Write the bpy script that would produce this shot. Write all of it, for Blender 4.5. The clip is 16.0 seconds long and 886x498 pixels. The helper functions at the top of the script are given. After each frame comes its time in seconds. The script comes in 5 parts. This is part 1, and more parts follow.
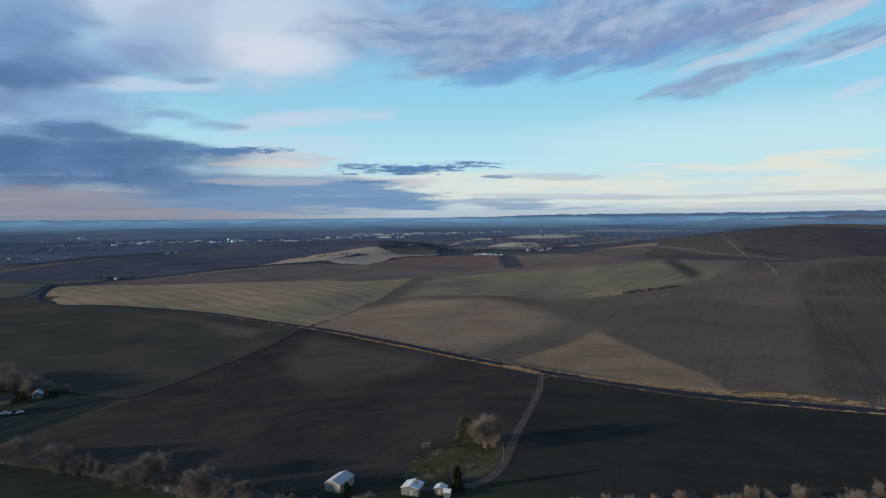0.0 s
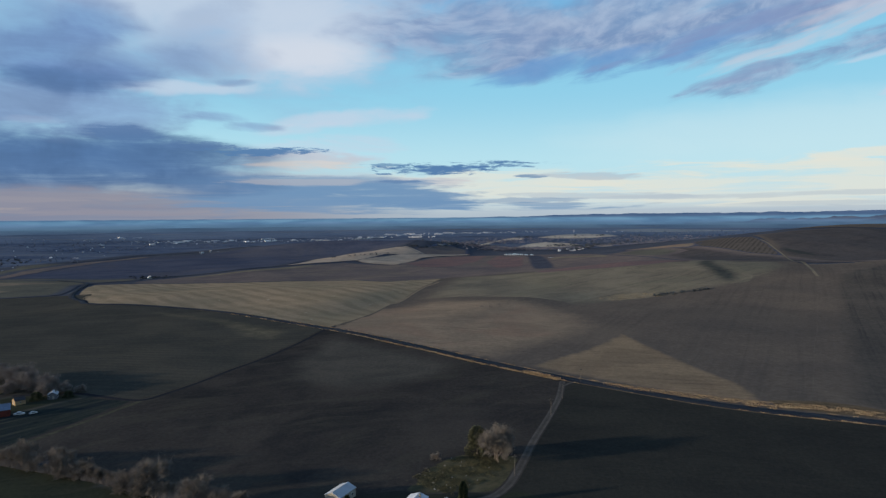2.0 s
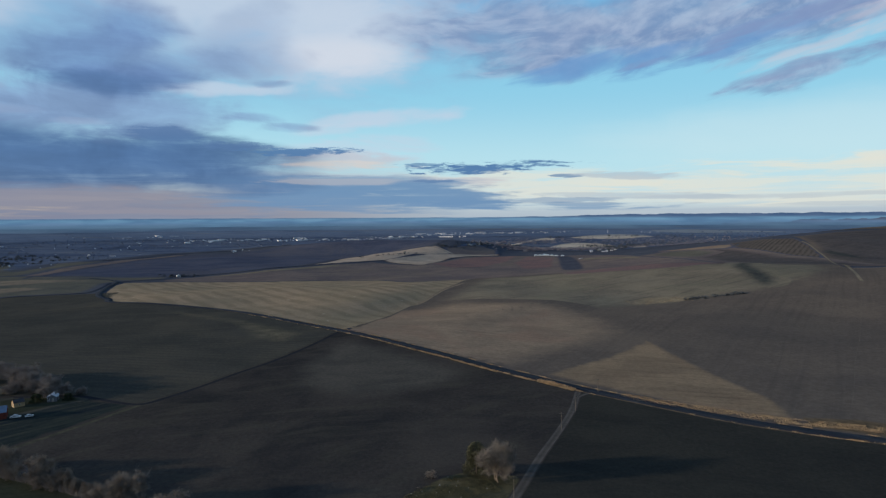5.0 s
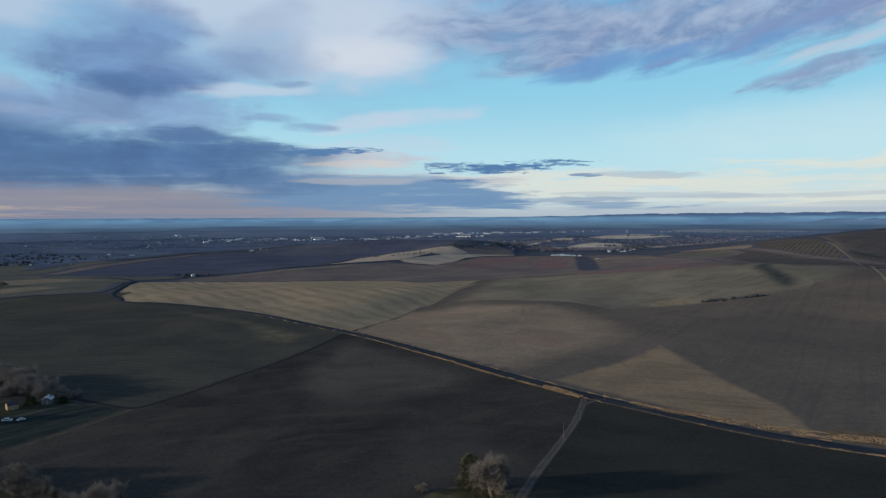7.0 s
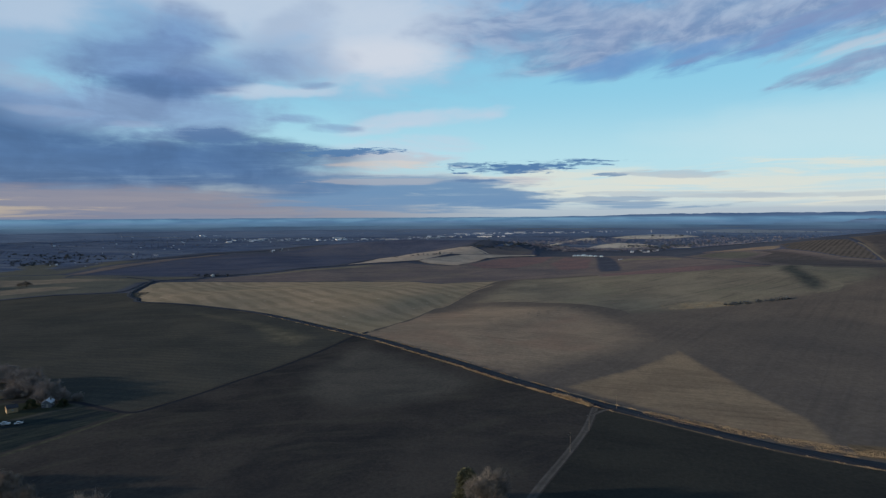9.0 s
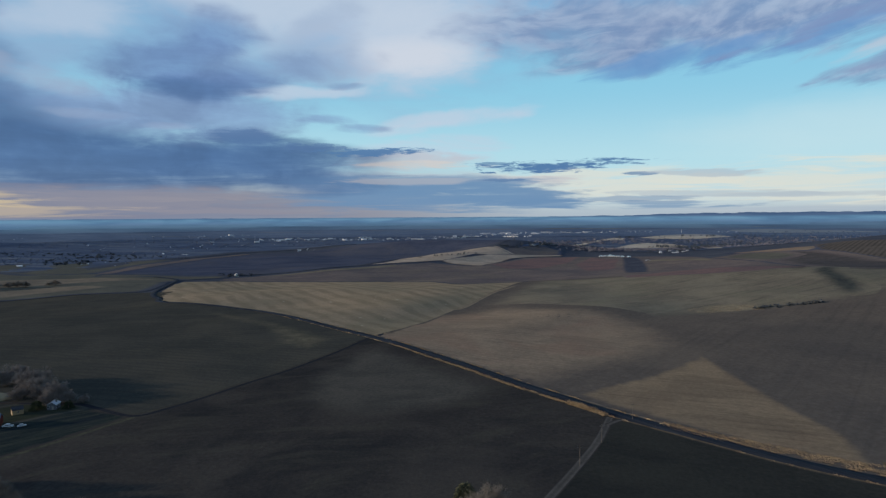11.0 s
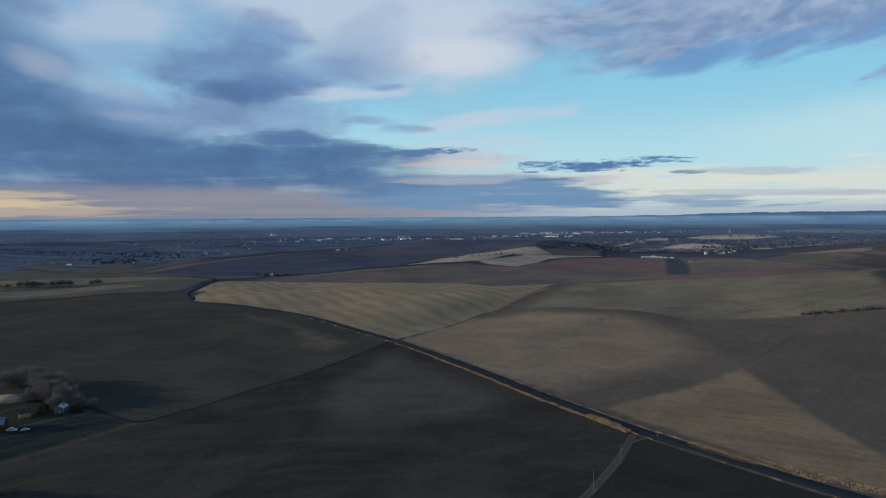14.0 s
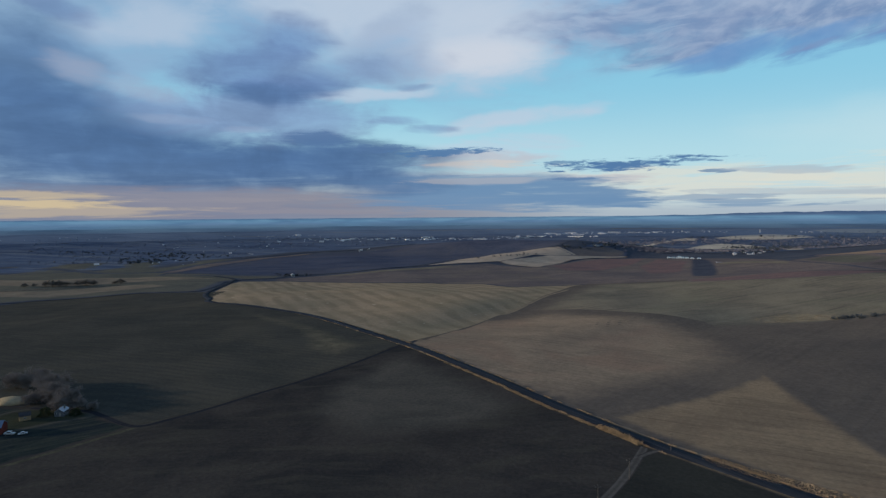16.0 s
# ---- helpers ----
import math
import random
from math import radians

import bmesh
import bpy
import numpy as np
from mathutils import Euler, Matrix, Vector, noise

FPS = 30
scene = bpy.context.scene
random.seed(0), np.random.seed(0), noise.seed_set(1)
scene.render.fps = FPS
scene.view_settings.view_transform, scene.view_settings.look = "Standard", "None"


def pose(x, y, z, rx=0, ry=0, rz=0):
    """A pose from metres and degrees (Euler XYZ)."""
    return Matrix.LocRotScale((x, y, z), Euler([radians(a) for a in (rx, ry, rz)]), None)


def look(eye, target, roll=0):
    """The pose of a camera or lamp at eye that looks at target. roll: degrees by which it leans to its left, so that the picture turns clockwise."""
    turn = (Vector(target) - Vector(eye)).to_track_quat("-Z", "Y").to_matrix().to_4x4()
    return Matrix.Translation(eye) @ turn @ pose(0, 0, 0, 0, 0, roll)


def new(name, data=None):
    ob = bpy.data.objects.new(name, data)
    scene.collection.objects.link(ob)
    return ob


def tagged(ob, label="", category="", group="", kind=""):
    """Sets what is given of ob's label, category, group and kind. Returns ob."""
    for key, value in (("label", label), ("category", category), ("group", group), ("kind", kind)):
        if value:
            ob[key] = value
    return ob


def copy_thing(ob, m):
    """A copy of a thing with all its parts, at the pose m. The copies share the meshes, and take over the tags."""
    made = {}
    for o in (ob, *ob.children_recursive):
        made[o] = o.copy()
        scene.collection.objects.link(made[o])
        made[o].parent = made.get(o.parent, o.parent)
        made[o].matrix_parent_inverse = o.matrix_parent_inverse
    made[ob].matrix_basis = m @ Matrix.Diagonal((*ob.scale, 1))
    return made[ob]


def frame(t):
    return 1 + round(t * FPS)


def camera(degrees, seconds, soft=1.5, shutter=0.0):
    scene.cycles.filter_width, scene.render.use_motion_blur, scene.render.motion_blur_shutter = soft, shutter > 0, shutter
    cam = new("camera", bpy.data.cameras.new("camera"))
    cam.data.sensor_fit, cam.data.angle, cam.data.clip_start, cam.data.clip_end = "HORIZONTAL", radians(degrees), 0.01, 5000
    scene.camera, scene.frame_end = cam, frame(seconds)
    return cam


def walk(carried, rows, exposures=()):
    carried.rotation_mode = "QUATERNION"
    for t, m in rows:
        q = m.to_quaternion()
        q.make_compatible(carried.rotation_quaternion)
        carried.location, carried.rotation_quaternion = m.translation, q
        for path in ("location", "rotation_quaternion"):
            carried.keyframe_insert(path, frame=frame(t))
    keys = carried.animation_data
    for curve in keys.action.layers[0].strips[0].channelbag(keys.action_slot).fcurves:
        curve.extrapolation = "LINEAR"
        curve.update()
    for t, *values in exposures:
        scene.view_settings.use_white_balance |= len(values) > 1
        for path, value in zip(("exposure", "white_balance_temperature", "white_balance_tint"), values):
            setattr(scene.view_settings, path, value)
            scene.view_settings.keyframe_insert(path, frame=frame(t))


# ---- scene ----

# ---------------------------------------------------------------- camera
WAY = [
    # seconds, x, y, z, tilt, lean, turn
    (0, 0.00, 0.00, 100.00, 87.18, 0.43, 0.00),
    (0.5, 2.37, 2.89, 100.10, 87.18, 0.44, 0.55),
    (1, 4.77, 5.83, 100.16, 87.18, 0.44, 1.29),
    (1.5, 7.23, 8.93, 100.26, 87.18, 0.44, 2.17),
    (2, 9.54, 12.13, 100.30, 87.17, 0.45, 3.03),
    (2.5, 11.76, 15.33, 100.35, 87.18, 0.44, 3.84),
    (3, 13.92, 18.52, 100.41, 87.18, 0.40, 4.49),
    (3.5, 16.05, 21.69, 100.50, 87.18, 0.37, 4.92),
    (4, 18.24, 24.79, 100.51, 87.17, 0.34, 5.31),
    (6.5, 29.12, 40.77, 100.84, 87.13, 0.26, 7.40),
    (7, 31.25, 44.04, 100.86, 87.12, 0.28, 7.86),
    (7.5, 33.42, 47.37, 100.93, 87.12, 0.29, 8.36),
    (8, 35.50, 50.69, 101.04, 87.13, 0.29, 8.88),
    (8.5, 37.45, 53.96, 101.12, 87.13, 0.30, 9.39),
    (9, 39.37, 57.27, 101.25, 87.13, 0.32, 9.99),
    (11.5, 49.18, 74.29, 101.74, 87.11, 0.38, 13.17),
    (12, 51.06, 77.79, 101.84, 87.11, 0.40, 13.81),
    (12.5, 52.85, 81.34, 101.91, 87.10, 0.39, 14.46),
    (13, 54.58, 85.00, 102.00, 87.10, 0.40, 15.11),
    (13.5, 56.34, 88.69, 102.09, 87.11, 0.40, 15.77),
    (14, 58.07, 92.28, 102.15, 87.11, 0.41, 16.40),
    (14.5, 59.75, 95.90, 102.16, 87.11, 0.43, 17.03),
    (15, 61.48, 99.65, 102.25, 87.11, 0.45, 17.68),
    (15.5, 63.26, 103.31, 102.35, 87.11, 0.46, 18.26),
    (16, 65.04, 106.83, 102.43, 87.12, 0.47, 18.74),
]
cam = camera(70.8, 16.0, soft=1.3)
walk(cam, [(row[0], pose(*row[1:])) for row in WAY], exposures=[(0, 0.04), (8, 0.0), (16, -0.06)])


# ---------------------------------------------------------------- node shorthand
class Nodes:
    """Short names for wiring shader nodes."""

    def __init__(self, tree):
        self.tree = tree
        tree.nodes.clear()

    def put(self, kind, **settings):
        node = self.tree.nodes.new(kind)
        for key, value in settings.items():
            setattr(node, key, value)
        return node

    def plug(self, value, socket):
        if isinstance(value, bpy.types.NodeSocket):
            self.tree.links.new(value, socket)
        elif value is not None:
            socket.default_value = value

    def math(self, operation, a, b=None, c=None, clamp=False):
        node = self.put("ShaderNodeMath", operation=operation, use_clamp=clamp)
        for value, socket in zip((a, b, c), node.inputs):
            self.plug(value, socket)
        return node.outputs[0]

    def vec(self, operation, a, b=None):
        node = self.put("ShaderNodeVectorMath", operation=operation)
        self.plug(a, node.inputs[0])
        self.plug(b, node.inputs[1])
        return node.outputs[1] if operation in ("DOT_PRODUCT", "LENGTH") else node.outputs[0]

    def xyz(self, x, y, z):
        node = self.put("ShaderNodeCombineXYZ")
        for value, socket in zip((x, y, z), node.inputs):
            self.plug(value, socket)
        return node.outputs[0]

    def noise(self, where, scale=1.0, detail=4.0, rough=0.55, warp=0.0):
        node = self.put("ShaderNodeTexNoise")
        self.plug(where, node.inputs["Vector"])
        node.inputs["Scale"].default_value = scale
        node.inputs["Detail"].default_value = detail
        node.inputs["Roughness"].default_value = rough
        node.inputs["Distortion"].default_value = warp
        return node.outputs["Fac"]

    def ramp(self, value, low, high, to_low=0.0, to_high=1.0, smooth=True):
        node = self.put("ShaderNodeMapRange", interpolation_type="SMOOTHSTEP" if smooth else "LINEAR")
        for v, n in zip((value, low, high, to_low, to_high), (0, 1, 2, 3, 4)):
            self.plug(v, node.inputs[n])
        return node.outputs[0]

    def mix(self, factor, a, b, blend="MIX"):
        node = self.put("ShaderNodeMix", data_type="RGBA", blend_type=blend)
        self.plug(factor, node.inputs[0])
        for value, socket in ((a, node.inputs[6]), (b, node.inputs[7])):
            self.plug((*value, 1.0) if isinstance(value, tuple) else value, socket)
        return node.outputs[2]


# ---------------------------------------------------------------- sky and sun
SUN_TURN, SUN_RISE = 253.5, 8.5  # degrees clockwise from +y, degrees above the horizon

world = bpy.data.worlds.new("sky")
scene.world = world
world.use_nodes = True
w = Nodes(world.node_tree)
way = w.put("ShaderNodeTexCoord").outputs["Generated"]
split = w.put("ShaderNodeSeparateXYZ")
w.plug(way, split.inputs[0])
sx_, sy_, sz_ = split.outputs
az = w.math("MULTIPLY", w.math("ARCTAN2", sx_, sy_), 57.29578)
el = w.math("MULTIPLY", w.math("ARCSINE", sz_), 57.29578)

nishita = w.put("ShaderNodeTexSky", sky_type="NISHITA", sun_disc=False)
nishita.sun_elevation, nishita.sun_rotation = radians(SUN_RISE), radians(SUN_TURN)
nishita.altitude, nishita.dust_density, nishita.ozone_density = 400, 1.5, 1.5

# clear air: pale at the horizon, turquoise then blue above
clear = w.mix(w.ramp(el, 0.2, 1.6), (0.45, 0.54, 0.62), (0.62, 0.74, 0.77))
clear = w.mix(w.ramp(el, 1.0, 5.0), clear, (0.49, 0.77, 0.87))
clear = w.mix(w.ramp(el, 4.0, 12.0), clear, (0.28, 0.63, 0.83))
clear = w.mix(w.ramp(el, 11.0, 22.0), clear, (0.15, 0.43, 0.76))
clear = w.mix(w.ramp(el, 20.0, 70.0), clear, (0.10, 0.26, 0.58))

clear = w.mix(w.math("MULTIPLY", w.ramp(az, 0.0, -22.0), w.ramp(el, 6.0, 0.5)), clear, (0.28, 0.30, 0.38))

# cloud grain in bands that open out with height over the horizon
rise = w.math("LOGARITHM", w.math("ADD", w.math("MAXIMUM", el, -1.0), 2.5), math.e)
n_big = w.math("SUBTRACT", w.noise(w.xyz(w.math("MULTIPLY", az, 0.055), w.math("MULTIPLY", rise, 2.2), 0.0), 1.0, 3.0, 0.5, 0.3), 0.5)
n_lump = w.math("SUBTRACT", w.noise(w.xyz(w.math("MULTIPLY", az, 0.22), w.math("MULTIPLY", el, 0.36), 9.0), 1.0, 4.0, 0.55, 0.4), 0.5)
n_band = w.math("SUBTRACT", w.noise(w.xyz(w.math("MULTIPLY", az, 0.11), w.math("MULTIPLY", rise, 6.0), 11.0), 1.0, 6.0, 0.6, 0.5), 0.5)
n_wisp = w.math("SUBTRACT", w.noise(w.xyz(w.math("MULTIPLY", az, 0.62), w.math("MULTIPLY", el, 3.4), 7.0), 1.0, 6.0, 0.7, 0.5), 0.5)
# grain of the clouds that run up to the right
up_along = w.math("ADD", w.math("MULTIPLY", az, 0.974), w.math("MULTIPLY", el, 0.225))
up_across = w.math("SUBTRACT", w.math("MULTIPLY", el, 0.974), w.math("MULTIPLY", az, 0.225))
n_slant = w.math("SUBTRACT", w.noise(w.xyz(w.math("MULTIPLY", up_along, 0.11), w.math("MULTIPLY", up_across, 0.62), 2.0), 1.0, 6.0, 0.58, 0.5), 0.5)
curl = w.math("MULTIPLY", w.noise(w.xyz(w.math("MULTIPLY", az, 0.10), w.math("MULTIPLY", el, 0.2), 31.0), 1.0, 2.0, 0.5), 5.0)
n_rib = w.noise(w.xyz(w.math("MULTIPLY", az, 0.24), w.math("ADD", w.math("MULTIPLY", el, 1.05), curl), 0.0), 1.0, 5.0, 0.58, 0.25)
n_fleece = w.noise(w.xyz(w.math("MULTIPLY", up_along, 0.42), w.math("MULTIPLY", up_across, 0.8), 5.0), 1.0, 5.0, 0.58, 0.3)
edge = w.math("ADD", w.math("MULTIPLY", n_big, 1.6), w.math("ADD", w.math("MULTIPLY", n_band, 2.8), w.math("MULTIPLY", n_lump, 2.0)))
streaks = w.math("ADD", w.math("MULTIPLY", n_big, 1.2), w.math("ADD", w.math("MULTIPLY", n_band, 7.5), w.math("MULTIPLY", n_lump, 0.6)))
wisps = w.math("ADD", w.math("MULTIPLY", n_wisp, 6.0), w.math("MULTIPLY", n_band, 3.0))
slants = w.math("ADD", w.math("MULTIPLY", n_slant, 5.5), w.math("MULTIPLY", n_lump, 0.9))
# winds that bend the cloud outlines
bent_az = w.math("ADD", az, w.math("MULTIPLY", w.math("SUBTRACT", w.noise(w.xyz(w.math("MULTIPLY", az, 0.12), w.math("MULTIPLY", el, 0.35), 21.0), 1.0, 3.0, 0.5), 0.5), 3.5))
bend = w.math("MULTIPLY", w.ramp(el, 2.0, 9.0, 0.3, 1.6), w.math("SUBTRACT", w.noise(w.xyz(w.math("MULTIPLY", az, 0.14), w.math("MULTIPLY", el, 0.25), 31.0), 1.0, 3.0, 0.5), 0.5))
bent_el = w.math("ADD", el, bend)

HUES = {
    "veilblue": (0.285, 0.455, 0.67), "veil": (0.565, 0.665, 0.80), "white": (0.68, 0.73, 0.82), "haze": (0.21, 0.32, 0.54), "haze2": (0.44, 0.53, 0.62),
    "lowmauve": (0.175, 0.230, 0.36), "rose": (0.250, 0.252, 0.335), "rose2": (0.44, 0.385, 0.39), "gold": (0.66, 0.54, 0.36), "pink": (0.56, 0.54, 0.60), "cream": (0.77, 0.775, 0.695), "cream2": (0.78, 0.68, 0.60),
    "slate": (0.066, 0.150, 0.330), "mauve": (0.140, 0.240, 0.470), "lilac": (0.375, 0.445, 0.60), "purple": (0.245, 0.300, 0.50), "pinkw": (0.62, 0.60, 0.68),
    "blue": (0.152, 0.290, 0.495), "deep": (0.085, 0.205, 0.42), "deep2": (0.090, 0.185, 0.385), "ripple": (0.195, 0.290, 0.500), "pale": (0.62, 0.80, 0.86), "edge": (0.135, 0.315, 0.62),
}
# bearing, height, half width, half height, tilt (degrees), hue, cover, raggedness, softness
CLOUDS = [
    (-32.8, 17.61, 28.5, 8.37, 0, 'veilblue', 0.85, 0.5, 0.9),
    (-51.6, 11.92, 10.1, 10.52, 0, 'veilblue', 0.9, 0.4, 0.8),
    (-21.5, 15.74, 13.1, 4.77, 0, 'veil', 0.4, 0.6, 0.9),
    (-15.3, 15.11, 7.1, 3.63, 3, 'veil', 0.9, 0.6, 0.9),
    (-14.6, 14.24, 5.7, 1.65, 2, 'white', 0.8, 0.7, 0.9),
    (-25.5, 10.91, 6.3, 0.58, 2, 'veil', 0.75, 0.7, 0.8),
    (-21.8, 18.01, 15.9, 2.72, 0, 'veil', 0.75, 0.7, 0.9),
    (-44.1, 15.72, 5.8, 1.90, 10, 'veil', 0.6, 0.7, 0.9),
    (-31.9, 8.95, 8.5, 1.69, 0, 'haze', 0.5, 0.7, 0.9),
    (-8.2, 17.50, 6.5, 2.03, 0, 'veil', 0.55, 0.7, 0.9),
    (27.0, 6.73, 18.6, 2.70, 0, 'pale', 0.45, 0.3, 0.9),
    (28.3, 2.28, 17.5, 2.08, 0, 'cream', 0.72, 1.1, 0.9),
    (-0.2, 2.82, 11.2, 1.54, 0, 'cream', 0.72, 0.9, 0.8),
    (32.1, 4.85, 4.4, 0.39, 4, 'cream', 0.75, 0.9, 0.7),
    (25.4, 3.85, 7.2, 0.37, 2, 'cream', 0.6, 0.9, 0.7),
    (-11.8, 8.91, 6.1, 0.93, 6, 'veil', 0.75, 1, 0.9),
    (-15.7, 8.02, 4.3, 0.53, 4, 'veil', 0.5, 0.9, 0.8),
    (-14.3, 6.40, 6.3, 1.18, -3, 'veil', 0.55, 0.8, 0.9),
    (-15.8, 4.61, 7.1, 1.18, 0, 'pink', 0.6, 0.9, 0.9),
    (-4.3, 3.36, 4.6, 0.41, 0, 'pink', 0.6, 0.9, 0.7),
    (33.8, 9.34, 1.6, 0.37, 17, 'veil', 0.6, 0.9, 0.8),
    (-47.4, 1.29, 25.9, 1.81, 0, 'lowmauve', 0.92, 0.3, 0.8),
    (-52.3, 10.61, 6.1, 4.90, 0, 'slate', 0.8, 0.4, 0.9),
    (-50.2, 7.89, 11.2, 3.20, -6, 'slate', 0.8, 0.4, 0.8),
    (-42.3, 4.97, 19.2, 3.08, 0, 'slate', 0.97, 0.5, 0.8),
    (-32.1, 4.79, 9.7, 2.18, -2, 'slate', 0.75, 0.7, 0.9),
    (-29.6, 6.91, 5.0, 0.79, -5, 'slate', 0.7, 1, 0.9),
    (-40.8, 9.16, 6.6, 1.66, -4, 'haze', 0.6, 0.8, 0.9),
    (-49.0, 11.89, 2.7, 1.09, -15, 'lilac', 0.65, 0.9, 0.9),
    (-43.6, 10.57, 3.2, 0.98, -10, 'lilac', 0.55, 0.9, 0.9),
    (-42.2, 8.31, 3.2, 0.37, 0, 'lilac', 0.5, 0.9, 0.9),
    (-35.9, 7.74, 2.1, 0.29, 0, 'lilac', 0.6, 0.9, 0.8),
    (-34.6, 13.12, 5.2, 3.76, 0, 'mauve', 0.62, 0.7, 0.9),
    (-35.1, 8.53, 10.4, 1.88, 0, 'haze', 0.6, 0.7, 0.9),
    (-26.9, 4.86, 9.4, 1.91, 0, 'slate', 0.75, 0.5, 0.9),
    (-20.0, 2.90, 9.1, 1.06, 0, 'slate', 0.5, 0.5, 0.9),
    (-31.9, 15.60, 3.2, 1.82, 10, 'mauve', 0.65, 0.7, 0.9),
    (-35.7, 13.46, 7.0, 1.65, 14, 'mauve', 0.6, 0.7, 0.9),
    (-33.4, 11.35, 6.0, 1.42, 3, 'mauve', 0.92, 0.6, 0.9),
    (-34.4, 10.93, 4.8, 0.94, 2, 'slate', 0.6, 0.7, 0.9),
    (-28.0, 12.68, 5.0, 1.43, 10, 'mauve', 0.45, 0.8, 0.9),
    (-23.4, 14.99, 4.1, 2.81, 35, 'haze', 0.3, 0.9, 0.9),
    (-22.9, 13.10, 4.6, 1.44, 8, 'haze', 0.3, 0.9, 0.9),
    (-21.3, 11.61, 1.4, 0.29, 0, 'haze', 0.4, 1.1, 0.9),
    (-50.0, 16.00, 3.4, 0.96, -12, 'mauve', 0.65, 0.7, 0.9),
    (-44.5, 1.39, 23.0, 1.40, 0, 'rose', 0.6, 0.5, 0.6),
    (-36.5, 2.04, 15.2, 0.49, 0, 'rose2', 0.2, 1.1, 0.9),
    (-34.1, 1.40, 12.4, 0.40, 0, 'rose2', 0.15, 1.1, 0.9),
    (-54.0, 1.90, 7.6, 0.38, 0, 'gold', 0.6, 1.1, 0.9),
    (-53.4, 1.35, 6.7, 0.38, 0, 'gold', 0.95, 1, 0.8),
    (-52.0, 0.67, 12.0, 0.43, 0, 'gold', 0.5, 0.9, 0.8),
    (-30.2, 0.68, 18.3, 0.30, 0, 'rose2', 0.22, 0.9, 0.8),
    (-14.4, 2.19, 12.9, 1.70, 0, 'blue', 0.92, 0.5, 0.6),
    (-8.4, 2.04, 8.6, 0.92, -2, 'blue', 0.8, 0.6, 0.6),
    (-4.3, 1.20, 6.2, 0.41, -1, 'blue', 0.85, 0.6, 0.5),
    (-23.6, 2.85, 6.1, 0.94, 0, 'slate', 0.6, 0.5, 0.8),
    (-14.8, 4.57, 7.2, 0.44, 0, 'cream2', 0.45, 1.3, 0.9),
    (-15.3, 3.33, 5.3, 0.30, 0, 'cream2', 0.3, 1.3, 0.9),
    (-7.4, 3.06, 3.1, 0.36, 0, 'blue', 0.7, 0.9, 0.7),
    (-29.6, 6.92, 2.9, 0.66, -3, 'deep2', 0.75, 0.8, 0.7),
    (-24.6, 6.27, 2.6, 0.41, 0, 'deep2', 0.7, 1, 0.6),
    (-18.6, 5.91, 4.2, 0.34, 1, 'deep', 0.95, 1, 0.7),
    (-23.4, 8.62, 2.8, 0.41, 0, 'haze', 0.6, 1, 0.9),
    (-19.5, 8.12, 2.3, 0.33, 2, 'haze', 0.6, 1, 0.9),
    (-21.8, 11.73, 1.3, 0.27, 0, 'haze', 0.3, 1.1, 0.9),
    (-2.2, 4.58, 6.7, 0.46, 1.5, 'deep', 1.0, 1.1, 0.7),
    (-7.4, 4.84, 2.5, 0.15, 0, 'deep', 0.7, 1, 0.5),
    (5.0, 3.70, 1.2, 0.15, 0, 'deep', 0.75, 0.8, 0.5),
    (-6.9, 3.36, 1.5, 0.15, 0, 'deep2', 0.5, 1, 0.6),
    (10.3, 3.71, 4.0, 0.30, -2, 'haze2', 0.7, 0.9, 0.6),
    (11.6, 1.92, 8.9, 0.25, -1, 'haze2', 0.6, 1, 0.6),
    (24.6, 1.73, 12.8, 0.23, 0, 'haze2', 0.55, 1, 0.7),
    (6.0, 1.02, 11.1, 0.31, 0, 'blue', 0.7, 0.9, 0.6),
    (3.9, 1.60, 5.7, 0.21, 0, 'blue', 0.6, 0.9, 0.6),
    (22.9, 0.44, 20.6, 0.38, 0, 'haze2', 0.8, 0.7, 0.7),
    (29.1, 0.95, 6.7, 0.18, 0, 'haze2', 0.55, 1, 0.7),
    (0.9, 16.13, 11.6, 3.34, -4, 'ripple', 0.85, 0.8, 0.9),
    (11.5, 16.07, 13.0, 3.28, 3, 'ripple', 0.85, 0.7, 0.9),
    (26.0, 16.49, 14.7, 2.49, 10, 'ripple', 0.9, 0.7, 0.9),
    (7.5, 17.06, 6.0, 0.91, 5, 'veil', 0.2, 1, 0.9),
    (18.6, 16.96, 5.5, 0.70, 12, 'veil', 0.3, 1, 0.9),
    (10.5, 13.39, 8.4, 1.04, 8, 'edge', 0.75, 0.8, 0.8),
    (19.1, 14.09, 7.7, 0.90, 14, 'edge', 0.7, 0.8, 0.8),
    (23.5, 15.30, 12.8, 0.60, 11, 'purple', 0.65, 0.9, 0.9),
    (29.3, 12.46, 11.3, 0.93, 11, 'ripple', 0.8, 0.9, 0.9),
    (27.7, 13.85, 7.6, 0.46, 15, 'pinkw', 0.55, 1.1, 0.9),
    (31.9, 15.75, 5.5, 0.55, 10, 'pinkw', 0.5, 1, 0.9),
    (32.7, 12.26, 4.0, 0.28, 15, 'veil', 0.6, 1, 0.8),
    (23.2, 11.75, 6.5, 0.45, 13, 'purple', 0.5, 1, 0.8),
]
